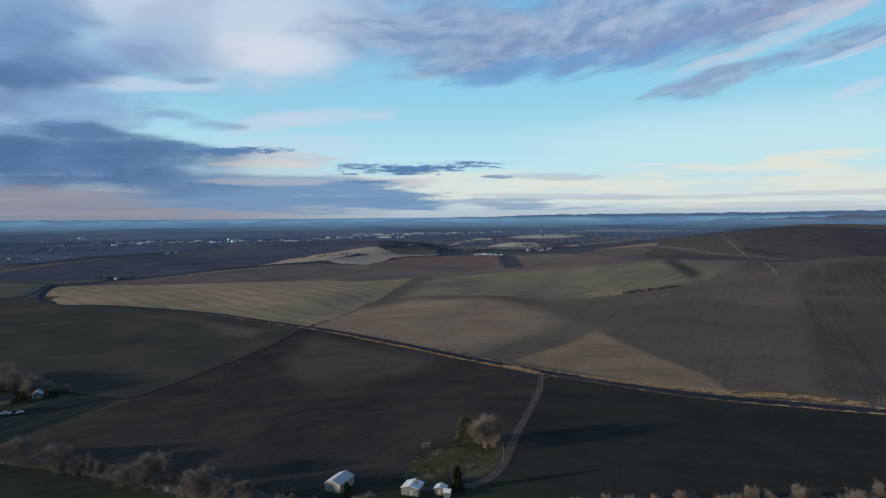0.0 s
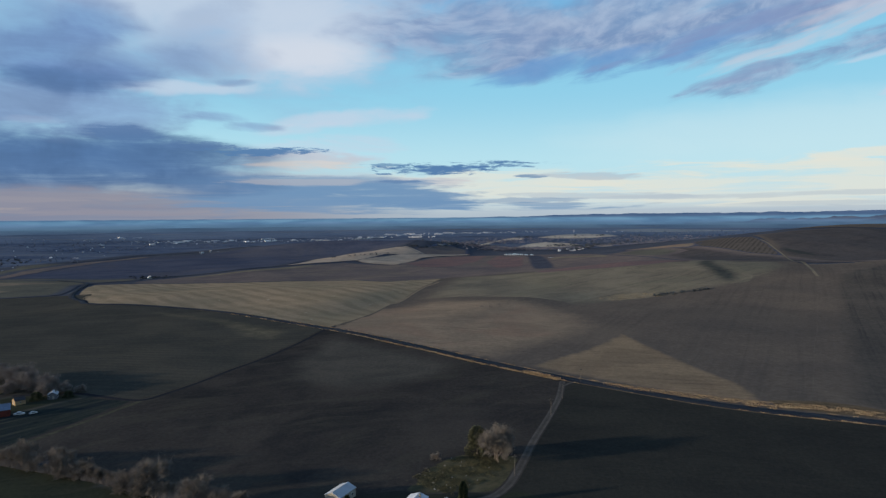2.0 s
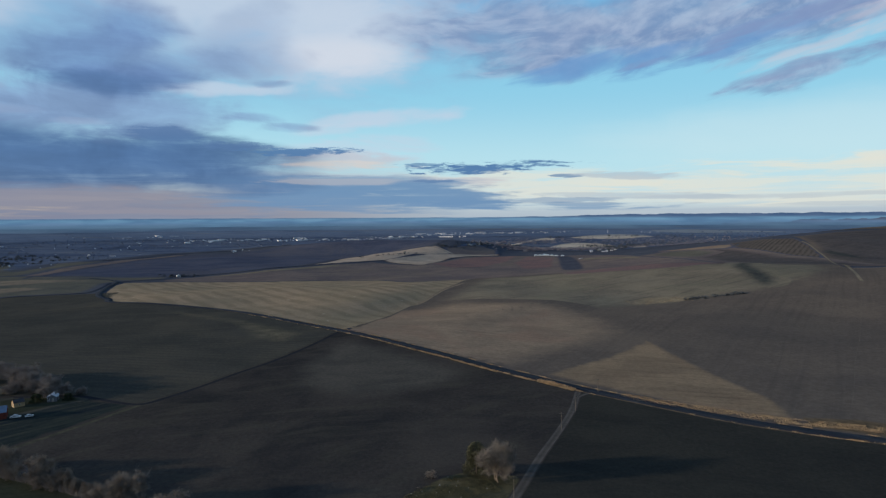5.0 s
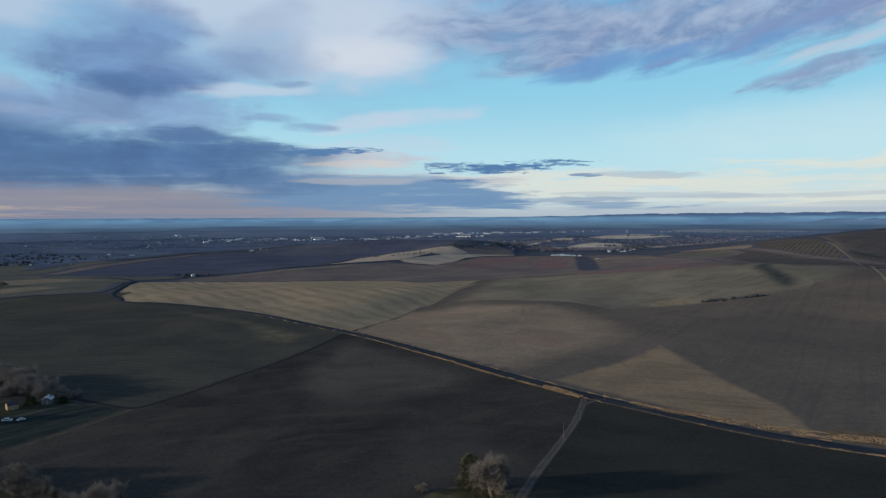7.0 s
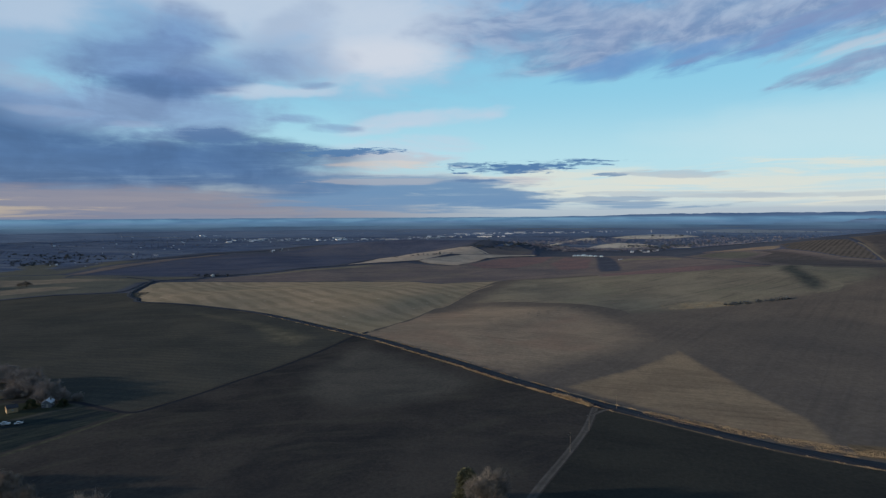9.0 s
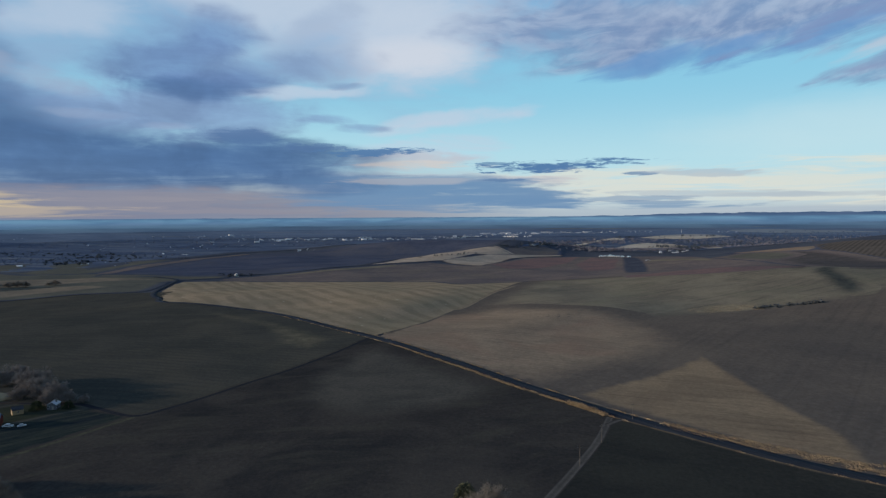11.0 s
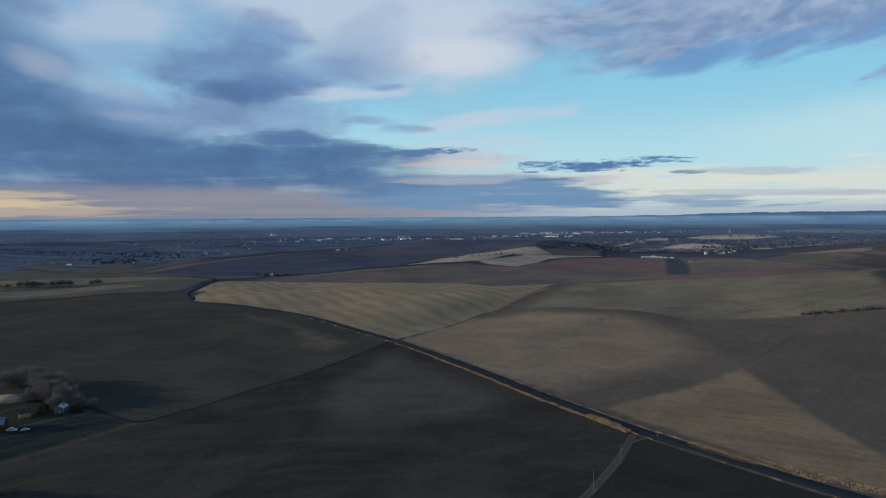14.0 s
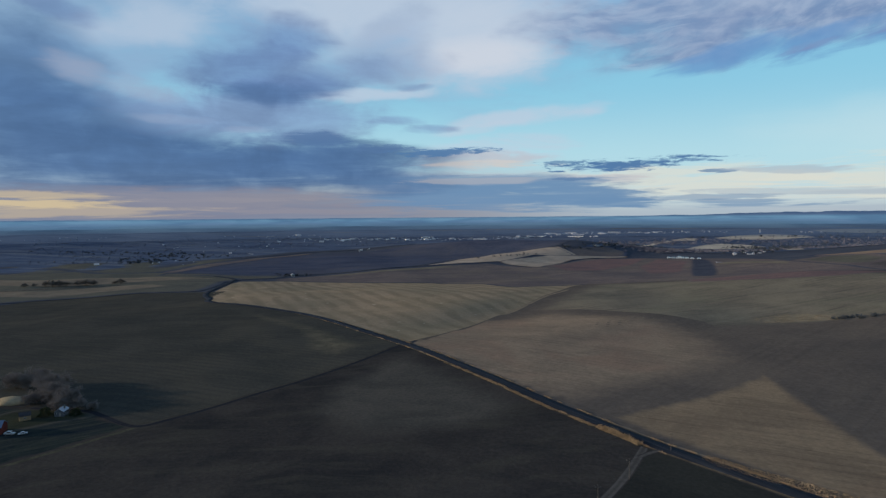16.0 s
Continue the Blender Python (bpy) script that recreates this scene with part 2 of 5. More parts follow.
# one cloud laid over the sky behind it
one_cloud = bpy.data.node_groups.new("one cloud", "ShaderNodeTree")
for socket, sort in (("sky", "NodeSocketColor"), ("tone", "NodeSocketColor"), ("bearing", "NodeSocketFloat"), ("height", "NodeSocketFloat"), ("grain", "NodeSocketFloat"), ("at bearing", "NodeSocketFloat"), ("at height", "NodeSocketFloat"),
                     ("long a", "NodeSocketFloat"), ("long b", "NodeSocketFloat"), ("thick a", "NodeSocketFloat"), ("thick b", "NodeSocketFloat"), ("ragged", "NodeSocketFloat"), ("outer", "NodeSocketFloat"), ("inner", "NodeSocketFloat"), ("cover", "NodeSocketFloat")):
    one_cloud.interface.new_socket(socket, in_out="INPUT", socket_type=sort)
one_cloud.interface.new_socket("result", in_out="OUTPUT", socket_type="NodeSocketColor")
g = Nodes(one_cloud)
given = g.put("NodeGroupInput").outputs
du, dv = g.math("SUBTRACT", given["bearing"], given["at bearing"]), g.math("SUBTRACT", given["height"], given["at height"])
long_ = g.math("ADD", g.math("MULTIPLY", du, given["long a"]), g.math("MULTIPLY", dv, given["long b"]))
thick = g.math("SUBTRACT", g.math("MULTIPLY", dv, given["thick a"]), g.math("MULTIPLY", du, given["thick b"]))
far = g.math("ADD", g.math("ADD", g.math("MULTIPLY", long_, long_), g.math("MULTIPLY", thick, thick)), g.math("MULTIPLY", given["grain"], given["ragged"]))
g.plug(g.mix(g.ramp(far, given["outer"], given["inner"], 0.0, given["cover"]), given["sky"], given["tone"]), g.put("NodeGroupOutput").inputs[0])

TONES = {hue: (*tone, 1.0) for hue, tone in HUES.items()}
TONES["ripple"] = w.mix(w.ramp(w.mix(w.ramp(az, -4.0, 12.0), n_rib, n_fleece), 0.36, 0.68), HUES["ripple"], (0.350, 0.440, 0.625))
lumps = w.ramp(w.math("ADD", n_lump, w.math("MULTIPLY", n_band, 0.7)), -0.28, 0.30)
for hue in ("slate", "mauve", "haze"):
    TONES[hue] = w.mix(lumps, tuple(0.92 * v for v in HUES[hue]), tuple(1.18 * v for v in HUES[hue]))
sky = clear
for c_az, c_el, c_w, c_h, tilt, hue, cover, ragged, soft in CLOUDS:
    ct, st = math.cos(radians(tilt)), math.sin(radians(tilt))
    grain = slants if tilt > 7 and c_az > -5 else wisps if hue in ("deep", "deep2") else streaks if c_el < 6.5 and hue != "slate" else edge
    cloud = w.put("ShaderNodeGroup", node_tree=one_cloud)
    for value, socket in zip((sky, TONES[hue], bent_az, bent_el, grain, c_az, c_el, ct / c_w, st / c_w, ct / c_h, st / c_h, ragged, 1.0 + 0.7 * soft, 1.0 - 1.15 * soft, cover), cloud.inputs):
        w.plug(value, socket)
    sky = cloud.outputs[0]
# beyond the view: broken grey cloud overhead and behind
behind = w.math("MULTIPLY", w.ramp(w.math("ADD", el, w.math("MULTIPLY", w.math("ABSOLUTE", az), 0.35)), 30.0, 48.0), w.ramp(n_lump, -0.18, 0.12, 0.35, 0.9))
sky = w.mix(behind, sky, (0.175, 0.212, 0.280))
sky = w.mix(w.ramp(el, 0.0, -1.0), sky, (0.12, 0.16, 0.22))
ten = w.vec("MULTIPLY", sky, (10.0, 10.0, 10.0))
air = w.mix(0.07, ten, nishita.outputs[0])
back = w.put("ShaderNodeBackground")
w.plug(air, back.inputs[0])
back.inputs[1].default_value = 0.1
w.plug(back.outputs[0], w.put("ShaderNodeOutputWorld").inputs[0])

sun = new("sun", bpy.data.lights.new("sun", "SUN"))
sun.data.energy, sun.data.angle, sun.data.color = 4.6, radians(2.0), (1.0, 0.85, 0.66)
_a, _e = radians(SUN_TURN), radians(SUN_RISE)
sun.matrix_world = look((0, 0, 0), (-math.sin(_a) * math.cos(_e), -math.cos(_a) * math.cos(_e), -math.sin(_e)))


# ---------------------------------------------------------------- lie of the land
# terrain begin
def step(v, low, high):
    s = np.clip((v - low) / (high - low), 0, 1)
    return s * s * (3 - 2 * s)


# centre x, y, rise, half length, half width, turn (degrees)
HILLS = [
    (830, 885, 58, 340, 215, 6),
    (820, 1620, 58, 360, 220, 12),
    (1320, 2080, 92, 520, 300, 0),
    (330, 1130, 24, 170, 130, 0),
    (-60, 980, 6, 130, 120, 0),
    (-330, 900, 7, 160, 90, 0),
    (-228, 2130, 26, 330, 100, 68),
    (-480, 2380, 42, 300, 120, -8),
]


def height(x, y):
    x, y = np.asarray(x, float), np.asarray(y, float)
    r = np.hypot(x, y)
    z = -16 * step(r, 550, 1350) - 12 * step(r, 1300, 2300) + 72 * (np.clip(r - 2300, 0, None) / 2600) ** 1.3
    for hx, hy, rise, along, across, turn in HILLS:
        c, s = np.cos(np.radians(turn)), np.sin(np.radians(turn))
        u, v = (x - hx) * c + (y - hy) * s, (y - hy) * c - (x - hx) * s
        z = z + rise * np.exp(-0.5 * (u / along) ** 2 - 0.5 * (v / across) ** 2)
    z = z + 1.1 * np.sin(x / 37 + 0.6 * np.sin(y / 120)) * np.sin(y / 61 + 1.2) * step(r, 480, 900) * step(-r, -2600, -1800)
    # grassed waterway between the stubble and the hillside
    v = x + 122 - (y - 570) * 0.16
    z = z - 5.0 * np.exp(-0.5 * (v / 38) ** 2) * step(y, 590, 720) * step(-y, -1080, -930)
    # shallow drainage folds on the grazed hill
    fold = (y - 0.9 * x) / 46 + 1.3 * np.sin(x / 140 + y / 210)
    z = z + (1.5 * np.sin(fold) + 0.7 * np.sin(2.3 * fold + x / 60)) * np.exp(-0.5 * ((x - 110) / 190) ** 2 - 0.5 * ((y - 840) / 170) ** 2)
    roll = np.sin(x / 173 + 1.0) * np.sin(y / 137 + 0.4) + 0.6 * np.sin(x / 71 + y / 93)
    return z + 1.3 * roll * step(r, 450, 900)
# terrain end


# ---------------------------------------------------------------- materials
def tone_of(n, place, color, color2=None, patch=12.0, grain=1.5, stripes=None, streak=None, third=None, flecks=None):
    """A worn colour: two tones mixed by patches and grain, with optional rows (bearing, spacing, strength, hue)."""
    big = n.noise(place, 1.0 / patch, 5.0, 0.6, 0.5)
    small = n.noise(place, 1.0 / grain, 5.0, 0.65)
    both = n.math("ADD", n.math("MULTIPLY", big, 0.65), n.math("MULTIPLY", small, 0.35))
    tone = n.mix(n.ramp(both, 0.38, 0.62), color, color2 or tuple(0.72 * v for v in color))
    if third:
        tone = n.mix(n.ramp(n.noise(place, 0.38 / patch, 5.0, 0.62, 1.2), 0.48, 0.64, 0.0, third[1]), tone, third[0])
    if streak:
        bearing, length, width, strength, hue = streak
        c, s = math.cos(radians(bearing)), math.sin(radians(bearing))
        bent = n.math("MULTIPLY", n.noise(place, 0.6 / length, 2.0, 0.5), 5.0)
        along = n.vec("DOT_PRODUCT", place, (s / length, c / length, 0.0))
        across = n.math("ADD", n.vec("DOT_PRODUCT", place, (c / width, -s / width, 0.0)), bent)
        lines = n.noise(n.xyz(along, across, 0.0), 1.0, 5.0, 0.68, 0.4)
        tone = n.mix(n.math("MULTIPLY", n.ramp(lines, 0.45, 0.68), n.ramp(big, 0.3, 0.6, 0.25 * strength, strength)), tone, hue)
    if stripes:
        bearing, spacing, strength, hue = stripes
        c, s = math.cos(radians(bearing)), math.sin(radians(bearing))
        across = n.vec("DOT_PRODUCT", place, (c / spacing, -s / spacing, 0.0))
        across = n.math("ADD", across, n.math("MULTIPLY", n.noise(place, 1.0 / 160.0, 2.0, 0.5), 2.0))
        wave = n.math("SINE", n.math("MULTIPLY", across, 6.28318))
        fade = n.noise(place, 1.0 / 45.0, 4.0, 0.65)
        rows = n.math("MULTIPLY", n.ramp(n.math("ADD", wave, n.math("MULTIPLY", small, 0.5)), -0.3, 1.2), n.ramp(fade, 0.34, 0.58, 0.25 * strength, strength))
        tone = n.mix(rows, tone, hue)
    if flecks:
        size, hue, strength = flecks
        spot = n.noise(n.vec("MULTIPLY", place, (1.0 / size, 0.6 / size, 0.0)), 1.0, 3.0, 0.55)
        tone = n.mix(n.ramp(spot, 0.66, 0.76, 0.0, strength), tone, hue)
    if grain >= 1.5:  # clods and tufts
        clods = n.ramp(n.noise(place, 1.6 / grain, 4.0, 0.75), 0.3, 0.7, 0.84, 1.16, smooth=False)
        tone = n.vec("MULTIPLY", tone, n.xyz(clods, clods, clods))
    return tone, small


LOOKS = {}


def material(name, color, rough=0.9, color2=None, patch=12.0, grain=1.5, stripes=None, bump=0.3, metal=0.0, streak=None, third=None, under=None, gloss=0.0, flecks=None):
    """A weathered surface. under: another such material, into whose tones this one passes towards the border of its sheet."""
    mat = bpy.data.materials.new(name)
    mat.use_nodes = True
    n = Nodes(mat.node_tree)
    place = n.put("ShaderNodeNewGeometry").outputs["Position"]
    look_ = dict(color=color, color2=color2, patch=patch, grain=grain, stripes=stripes, streak=streak, third=third, flecks=flecks)
    LOOKS[mat] = dict(look_, name=name, rough=rough, bump=bump, metal=metal, gloss=gloss)
    tone, small = tone_of(n, place, **look_)
    if under:
        other, _ = tone_of(n, place, **{k: v for k, v in LOOKS[under].items() if k in look_})
        rim = n.put("ShaderNodeAttribute", attribute_name="edge").outputs["Fac"]
        worn = n.noise(place, 1.0 / 9.0, 6.0, 0.7)
        tone = n.mix(n.ramp(n.math("SUBTRACT", n.math("MULTIPLY", rim, 1.7), n.math("MULTIPLY", worn, 0.7)), 0.0, 0.95), other, tone)
    shader = n.put("ShaderNodeBsdfPrincipled")
    n.plug(tone, shader.inputs["Base Color"])
    n.plug(n.ramp(small, 0.3, 0.7, rough - 0.08, min(1.0, rough + 0.08)), shader.inputs["Roughness"])
    shader.inputs["Metallic"].default_value = metal
    shader.inputs["Specular IOR Level"].default_value = gloss
    if bump:
        lift = n.put("ShaderNodeBump")
        lift.inputs["Strength"].default_value = min(1.0, bump)
        lift.inputs["Distance"].default_value = 0.12 * grain
        n.plug(small, lift.inputs["Height"])
        n.plug(lift.outputs[0], shader.inputs["Normal"])
    n.plug(shader.outputs[0], n.put("ShaderNodeOutputMaterial").inputs[0])
    return mat


BLENDS = {}


def over(mat, under):
    """mat, passing into under at the border."""
    if (mat, under) not in BLENDS:
        BLENDS[mat, under] = material(**LOOKS[mat], under=under)
    return BLENDS[mat, under]


# bluish tone puts the haze of distance into the ground colour
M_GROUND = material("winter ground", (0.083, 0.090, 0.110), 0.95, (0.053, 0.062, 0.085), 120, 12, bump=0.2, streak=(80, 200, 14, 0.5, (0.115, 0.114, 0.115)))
M_FALLOW = material("dark tilled soil", (0.064, 0.057, 0.051), 0.95, (0.040, 0.037, 0.036), 55, 2.6, bump=0.5, streak=(58, 70, 16.0, 0.5, (0.080, 0.074, 0.058)), third=((0.028, 0.028, 0.030), 0.75))
M_FALLOW_R = material("dark tilled soil with crop rows", (0.041, 0.041, 0.036), 0.95, (0.031, 0.032, 0.030), 50, 2.6, bump=0.5, streak=(105, 120, 6.0, 0.3, (0.050, 0.048, 0.041)), third=((0.023, 0.024, 0.025), 0.5))
M_WHEAT = material("thin winter wheat", (0.074, 0.070, 0.060), 0.95, (0.050, 0.051, 0.046), 60, 3.0, stripes=(96, 7.5, 0.28, (0.042, 0.044, 0.041)), streak=(80, 120, 9.0, 0.35, (0.092, 0.083, 0.065)), third=((0.098, 0.087, 0.067), 0.4))
M_STUBBLE = material("pale striped stubble", (0.335, 0.252, 0.170), 0.95, (0.270, 0.212, 0.144), 60, 4, stripes=(137, 26.0, 0.6, (0.185, 0.148, 0.101)), streak=(137, 160, 5, 0.35, (0.225, 0.176, 0.120)), third=((0.215, 0.188, 0.122), 0.4), flecks=(9.0, (0.50, 0.42, 0.32), 0.7))
M_HILLSIDE = material("tan grazed hillside", (0.288, 0.218, 0.155), 0.95, (0.218, 0.168, 0.125), 50, 3.5, streak=(112, 90, 3.0, 0.7, (0.154, 0.121, 0.094)), third=((0.248, 0.161, 0.118), 0.5))
M_UPLAND = material("olive grey stubble upland", (0.222, 0.190, 0.140), 0.95, (0.165, 0.143, 0.110), 60, 4, streak=(48, 110, 5, 0.75, (0.108, 0.094, 0.078)), third=((0.170, 0.160, 0.112), 0.5))
M_SLOPE = material("brown worked slope", (0.142, 0.117, 0.096), 0.95, (0.114, 0.096, 0.083), 70, 5, streak=(27, 300, 6, 0.5, (0.086, 0.076, 0.069)), third=((0.097, 0.084, 0.075), 0.45))
M_WEDGE = material("lighter brown corner of stubble", (0.269, 0.199, 0.132), 0.95, (0.202, 0.151, 0.104), 36, 3, streak=(103, 70, 2.6, 0.75, (0.143, 0.108, 0.078)), third=((0.230, 0.159, 0.106), 0.4))
M_BROWN = material("red-brown ploughland", (0.175, 0.140, 0.126), 0.95, (0.130, 0.109, 0.107), 90, 10, streak=(70, 260, 18, 0.6, (0.102, 0.088, 0.095)), third=((0.177, 0.147, 0.116), 0.45))
M_RED = material("brick-red ploughland", (0.192, 0.125, 0.116), 0.95, (0.155, 0.110, 0.108), 60, 10, streak=(80, 200, 16, 0.5, (0.128, 0.100, 0.104)))
M_DARK = material("dark wet ploughland", (0.072, 0.078, 0.100), 0.95, (0.052, 0.060, 0.082), 80, 12, streak=(80, 200, 20, 0.4, (0.095, 0.090, 0.098)))
# navy cast: distance haze mixed into the hillside colour
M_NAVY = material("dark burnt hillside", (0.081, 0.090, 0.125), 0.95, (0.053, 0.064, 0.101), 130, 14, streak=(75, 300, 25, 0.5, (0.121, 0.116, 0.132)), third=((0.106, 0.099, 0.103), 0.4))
M_STRAW = material("pale straw grass", (0.442, 0.350, 0.271), 0.95, (0.322, 0.262, 0.207), 40, 5, bump=0.4, streak=(60, 90, 9, 0.5, (0.248, 0.202, 0.166)))
M_PLOUGH = material("ridged brown ploughland", (0.125, 0.106, 0.090), 0.95, (0.096, 0.084, 0.075), 60, 6, stripes=(32, 10.0, 0.8, (0.062, 0.055, 0.052)))
M_GREEN = material("short dull green pasture", (0.042, 0.047, 0.032), 0.95, (0.029, 0.034, 0.026), 24, 2, third=((0.055, 0.055, 0.036), 0.5), streak=(70, 40, 3.5, 0.4, (0.058, 0.056, 0.040)))
M_PADDOCK = material("rough dark paddock grass", (0.030, 0.038, 0.036), 0.95, (0.018, 0.025, 0.028), 14, 2.0, streak=(35, 60, 4.0, 0.75, (0.066, 0.072, 0.054)), third=((0.020, 0.026, 0.034), 0.6))
M_LAWN = material("mossy olive lawn", (0.101, 0.091, 0.055), 0.95, (0.064, 0.061, 0.039), 5, 0.8, third=((0.124, 0.106, 0.069), 0.6), streak=(40, 14, 1.6, 0.4, (0.057, 0.054, 0.037)))
M_ASPHALT = material("worn asphalt", (0.020, 0.025, 0.035), 0.8, (0.015, 0.019, 0.028), 14, 0.6, streak=(132, 160, 1.5, 0.9, (0.058, 0.064, 0.076)), bump=0.15, gloss=0.04)
M_GRAVEL = material("compacted gravel", (0.120, 0.110, 0.100), 0.95, (0.080, 0.074, 0.070), 5, 0.5, bump=0.3)
M_EARTH = material("bare earth lane", (0.032, 0.033, 0.039), 0.95, (0.024, 0.026, 0.033), 8, 0.9, bump=0.3)
M_VERGE = material("dry golden verge", (0.160, 0.118, 0.076), 0.95, (0.090, 0.068, 0.046), 4, 0.8, bump=0.6, streak=(118, 20, 1.5, 0.5, (0.22, 0.165, 0.11)))
M_VERGE_DULL = material("dull dry grass", (0.092, 0.086, 0.062), 0.95, (0.052, 0.052, 0.040), 5, 0.9)
M_WHEAT_PALE = material("thin yellowing wheat", (0.160, 0.136, 0.094), 0.95, (0.094, 0.086, 0.064), 25, 3, streak=(85, 50, 4, 0.6, (0.056, 0.057, 0.048)))
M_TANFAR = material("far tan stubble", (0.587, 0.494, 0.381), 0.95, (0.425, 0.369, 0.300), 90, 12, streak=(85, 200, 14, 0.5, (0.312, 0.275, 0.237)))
M_GULLY = material("olive dry gully grass", (0.240, 0.205, 0.145), 0.95, (0.165, 0.140, 0.10), 9, 2)
M_DARKBROWN = material("dark brown hill soil", (0.101, 0.090, 0.086), 0.95, (0.073, 0.066, 0.067), 70, 10, streak=(60, 200, 16, 0.6, (0.123, 0.106, 0.094)))
M_FALLOW_PALE = material("drier tilled soil", (0.097, 0.087, 0.074), 0.95, (0.067, 0.063, 0.056), 40, 2.6, streak=(58, 90, 12.0, 0.3, (0.120, 0.106, 0.087)))
M_SLOPE_DARK = material("dark streaked slope", (0.104, 0.092, 0.080), 0.95, (0.082, 0.074, 0.067), 60, 5, streak=(27, 420, 7, 0.85, (0.048, 0.047, 0.048)), third=((0.066, 0.062, 0.058), 0.5))
M_TANWEST = material("dull tan stubble", (0.235, 0.190, 0.140), 0.95, (0.165, 0.138, 0.108), 40, 6, streak=(85, 160, 6, 0.6, (0.125, 0.108, 0.090)))
M_DULLGREEN = material("dull green-brown pasture", (0.128, 0.122, 0.098), 0.95, (0.095, 0.094, 0.082), 60, 6, streak=(80, 160, 10, 0.5, (0.150, 0.135, 0.105)))
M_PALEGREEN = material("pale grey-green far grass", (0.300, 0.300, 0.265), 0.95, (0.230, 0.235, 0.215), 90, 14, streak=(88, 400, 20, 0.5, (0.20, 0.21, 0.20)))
M_HOLLOW = material("dark damp grass", (0.058, 0.064, 0.060), 0.95, (0.040, 0.046, 0.046), 40, 5, streak=(30, 90, 8, 0.5, (0.080, 0.080, 0.070)))
# blue and lifted tones paint the valley's aerial haze onto the plain
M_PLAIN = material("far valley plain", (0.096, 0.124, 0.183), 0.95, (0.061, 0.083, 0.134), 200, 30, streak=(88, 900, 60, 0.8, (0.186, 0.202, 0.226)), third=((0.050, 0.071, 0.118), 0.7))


# ---------------------------------------------------------------- helpers for meshes
def mesh_of(name, verts, faces, mat, smooth=False):
    data = bpy.data.meshes.new(name)
    data.from_pydata([tuple(v) for v in verts], [], faces)
    data.materials.append(mat)
    if smooth:
        data.shade_smooth()
    return data


def part(name, bm, mat, parent=None, label="", smooth=False):
    """Links a bmesh, or a mesh, as one object under its thing."""
    if isinstance(bm, bpy.types.Mesh):
        data = bm
    else:
        data = bpy.data.meshes.new(name)
        bm.to_mesh(data)
        bm.free()
        data.materials.append(mat)
        if smooth:
            data.shade_smooth()
    ob = new(name, data)
    ob.parent = parent
    if label:
        tagged(ob, label)
    return ob


def lift_at(x, y, layer):
    far = np.hypot(x, y)
    return layer * (0.007 + 0.00013 * np.maximum(far - 380, 0))


def rounded(points, steps=5, closed=False):
    """A smooth line through the points."""
    p = np.array(points, float)
    n = len(p)
    out = []
    for i in range(n if closed else n - 1):
        a, b, c, d = ((p[(i + k) % n] if closed else p[min(max(i + k, 0), n - 1)]) for k in (-1, 0, 1, 2))
        for s in np.linspace(0, 1, steps, endpoint=False):
            out.append(0.5 * (2 * b + (c - a) * s + (2 * a - 5 * b + 4 * c - d) * s * s + (3 * b - a - 3 * c + d) * s ** 3))
    if not closed:
        out.append(p[-1])
    return np.array(out)


def clip(poly, axis, value, keep_above):
    out = []
    for i, p in enumerate(poly):
        q = poly[(i + 1) % len(poly)]
        pin, qin = ((v[axis] >= value) == keep_above for v in (p, q))
        if pin:
            out.append(p)
        if pin != qin:
            s = (value - p[axis]) / (q[axis] - p[axis])
            out.append((p[0] + s * (q[0] - p[0]), p[1] + s * (q[1] - p[1])))
    return out


def field(name, outline, mat, label, cell=12.0, layer=1, smooth=0, category="field", soft=4.0, under=None, firm=0):
    """A sheet laid over the land inside an outline, passing softly into the look of what lies under it; its first firm edges stay sharp."""
    mat = over(mat, under) if under else mat
    poly = [tuple(p) for p in (rounded(outline, smooth, True) if smooth else np.array(outline, float))]
    xs = [p[0] for p in poly]
    verts, faces, seen = [], [], {}

    def vert(p):
        key = (round(p[0], 2), round(p[1], 2))
        if key not in seen:
            seen[key] = len(verts)
            verts.append(key)
        return seen[key]

    for i in range(math.floor(min(xs) / cell), math.ceil(max(xs) / cell)):
        column = clip(clip(poly, 0, i * cell, True), 0, (i + 1) * cell, False)
        if len(column) < 3:
            continue
        ys = [p[1] for p in column]
        for j in range(math.floor(min(ys) / cell), math.ceil(max(ys) / cell)):
            piece = clip(clip(column, 1, j * cell, True), 1, (j + 1) * cell, False)
            ids = list(dict.fromkeys(vert(p) for p in piece))
            if len(ids) >= 3:
                faces.append(ids)
    v = np.array(verts)
    z = height(v[:, 0], v[:, 1]) + lift_at(v[:, 0], v[:, 1], layer)
    data = mesh_of(name, np.column_stack([v, z]), faces, mat, True)
    a, b = np.array(poly), np.roll(np.array(poly), -1, axis=0)
    d = b - a
    f = np.clip(((v[:, None] - a) * d).sum(-1) / np.maximum((d * d).sum(-1), 1e-9), 0, 1)
    near = np.hypot(*np.moveaxis(v[:, None] - a - f[..., None] * d, -1, 0))
    near[:, :firm] *= soft / 3.0
    near = near.min(1)
    data.attributes.new("edge", "FLOAT", "POINT").data.foreach_set("value", np.clip(near / soft, 0, 1))
    return tagged(new(name, data), label, category, kind="structure")


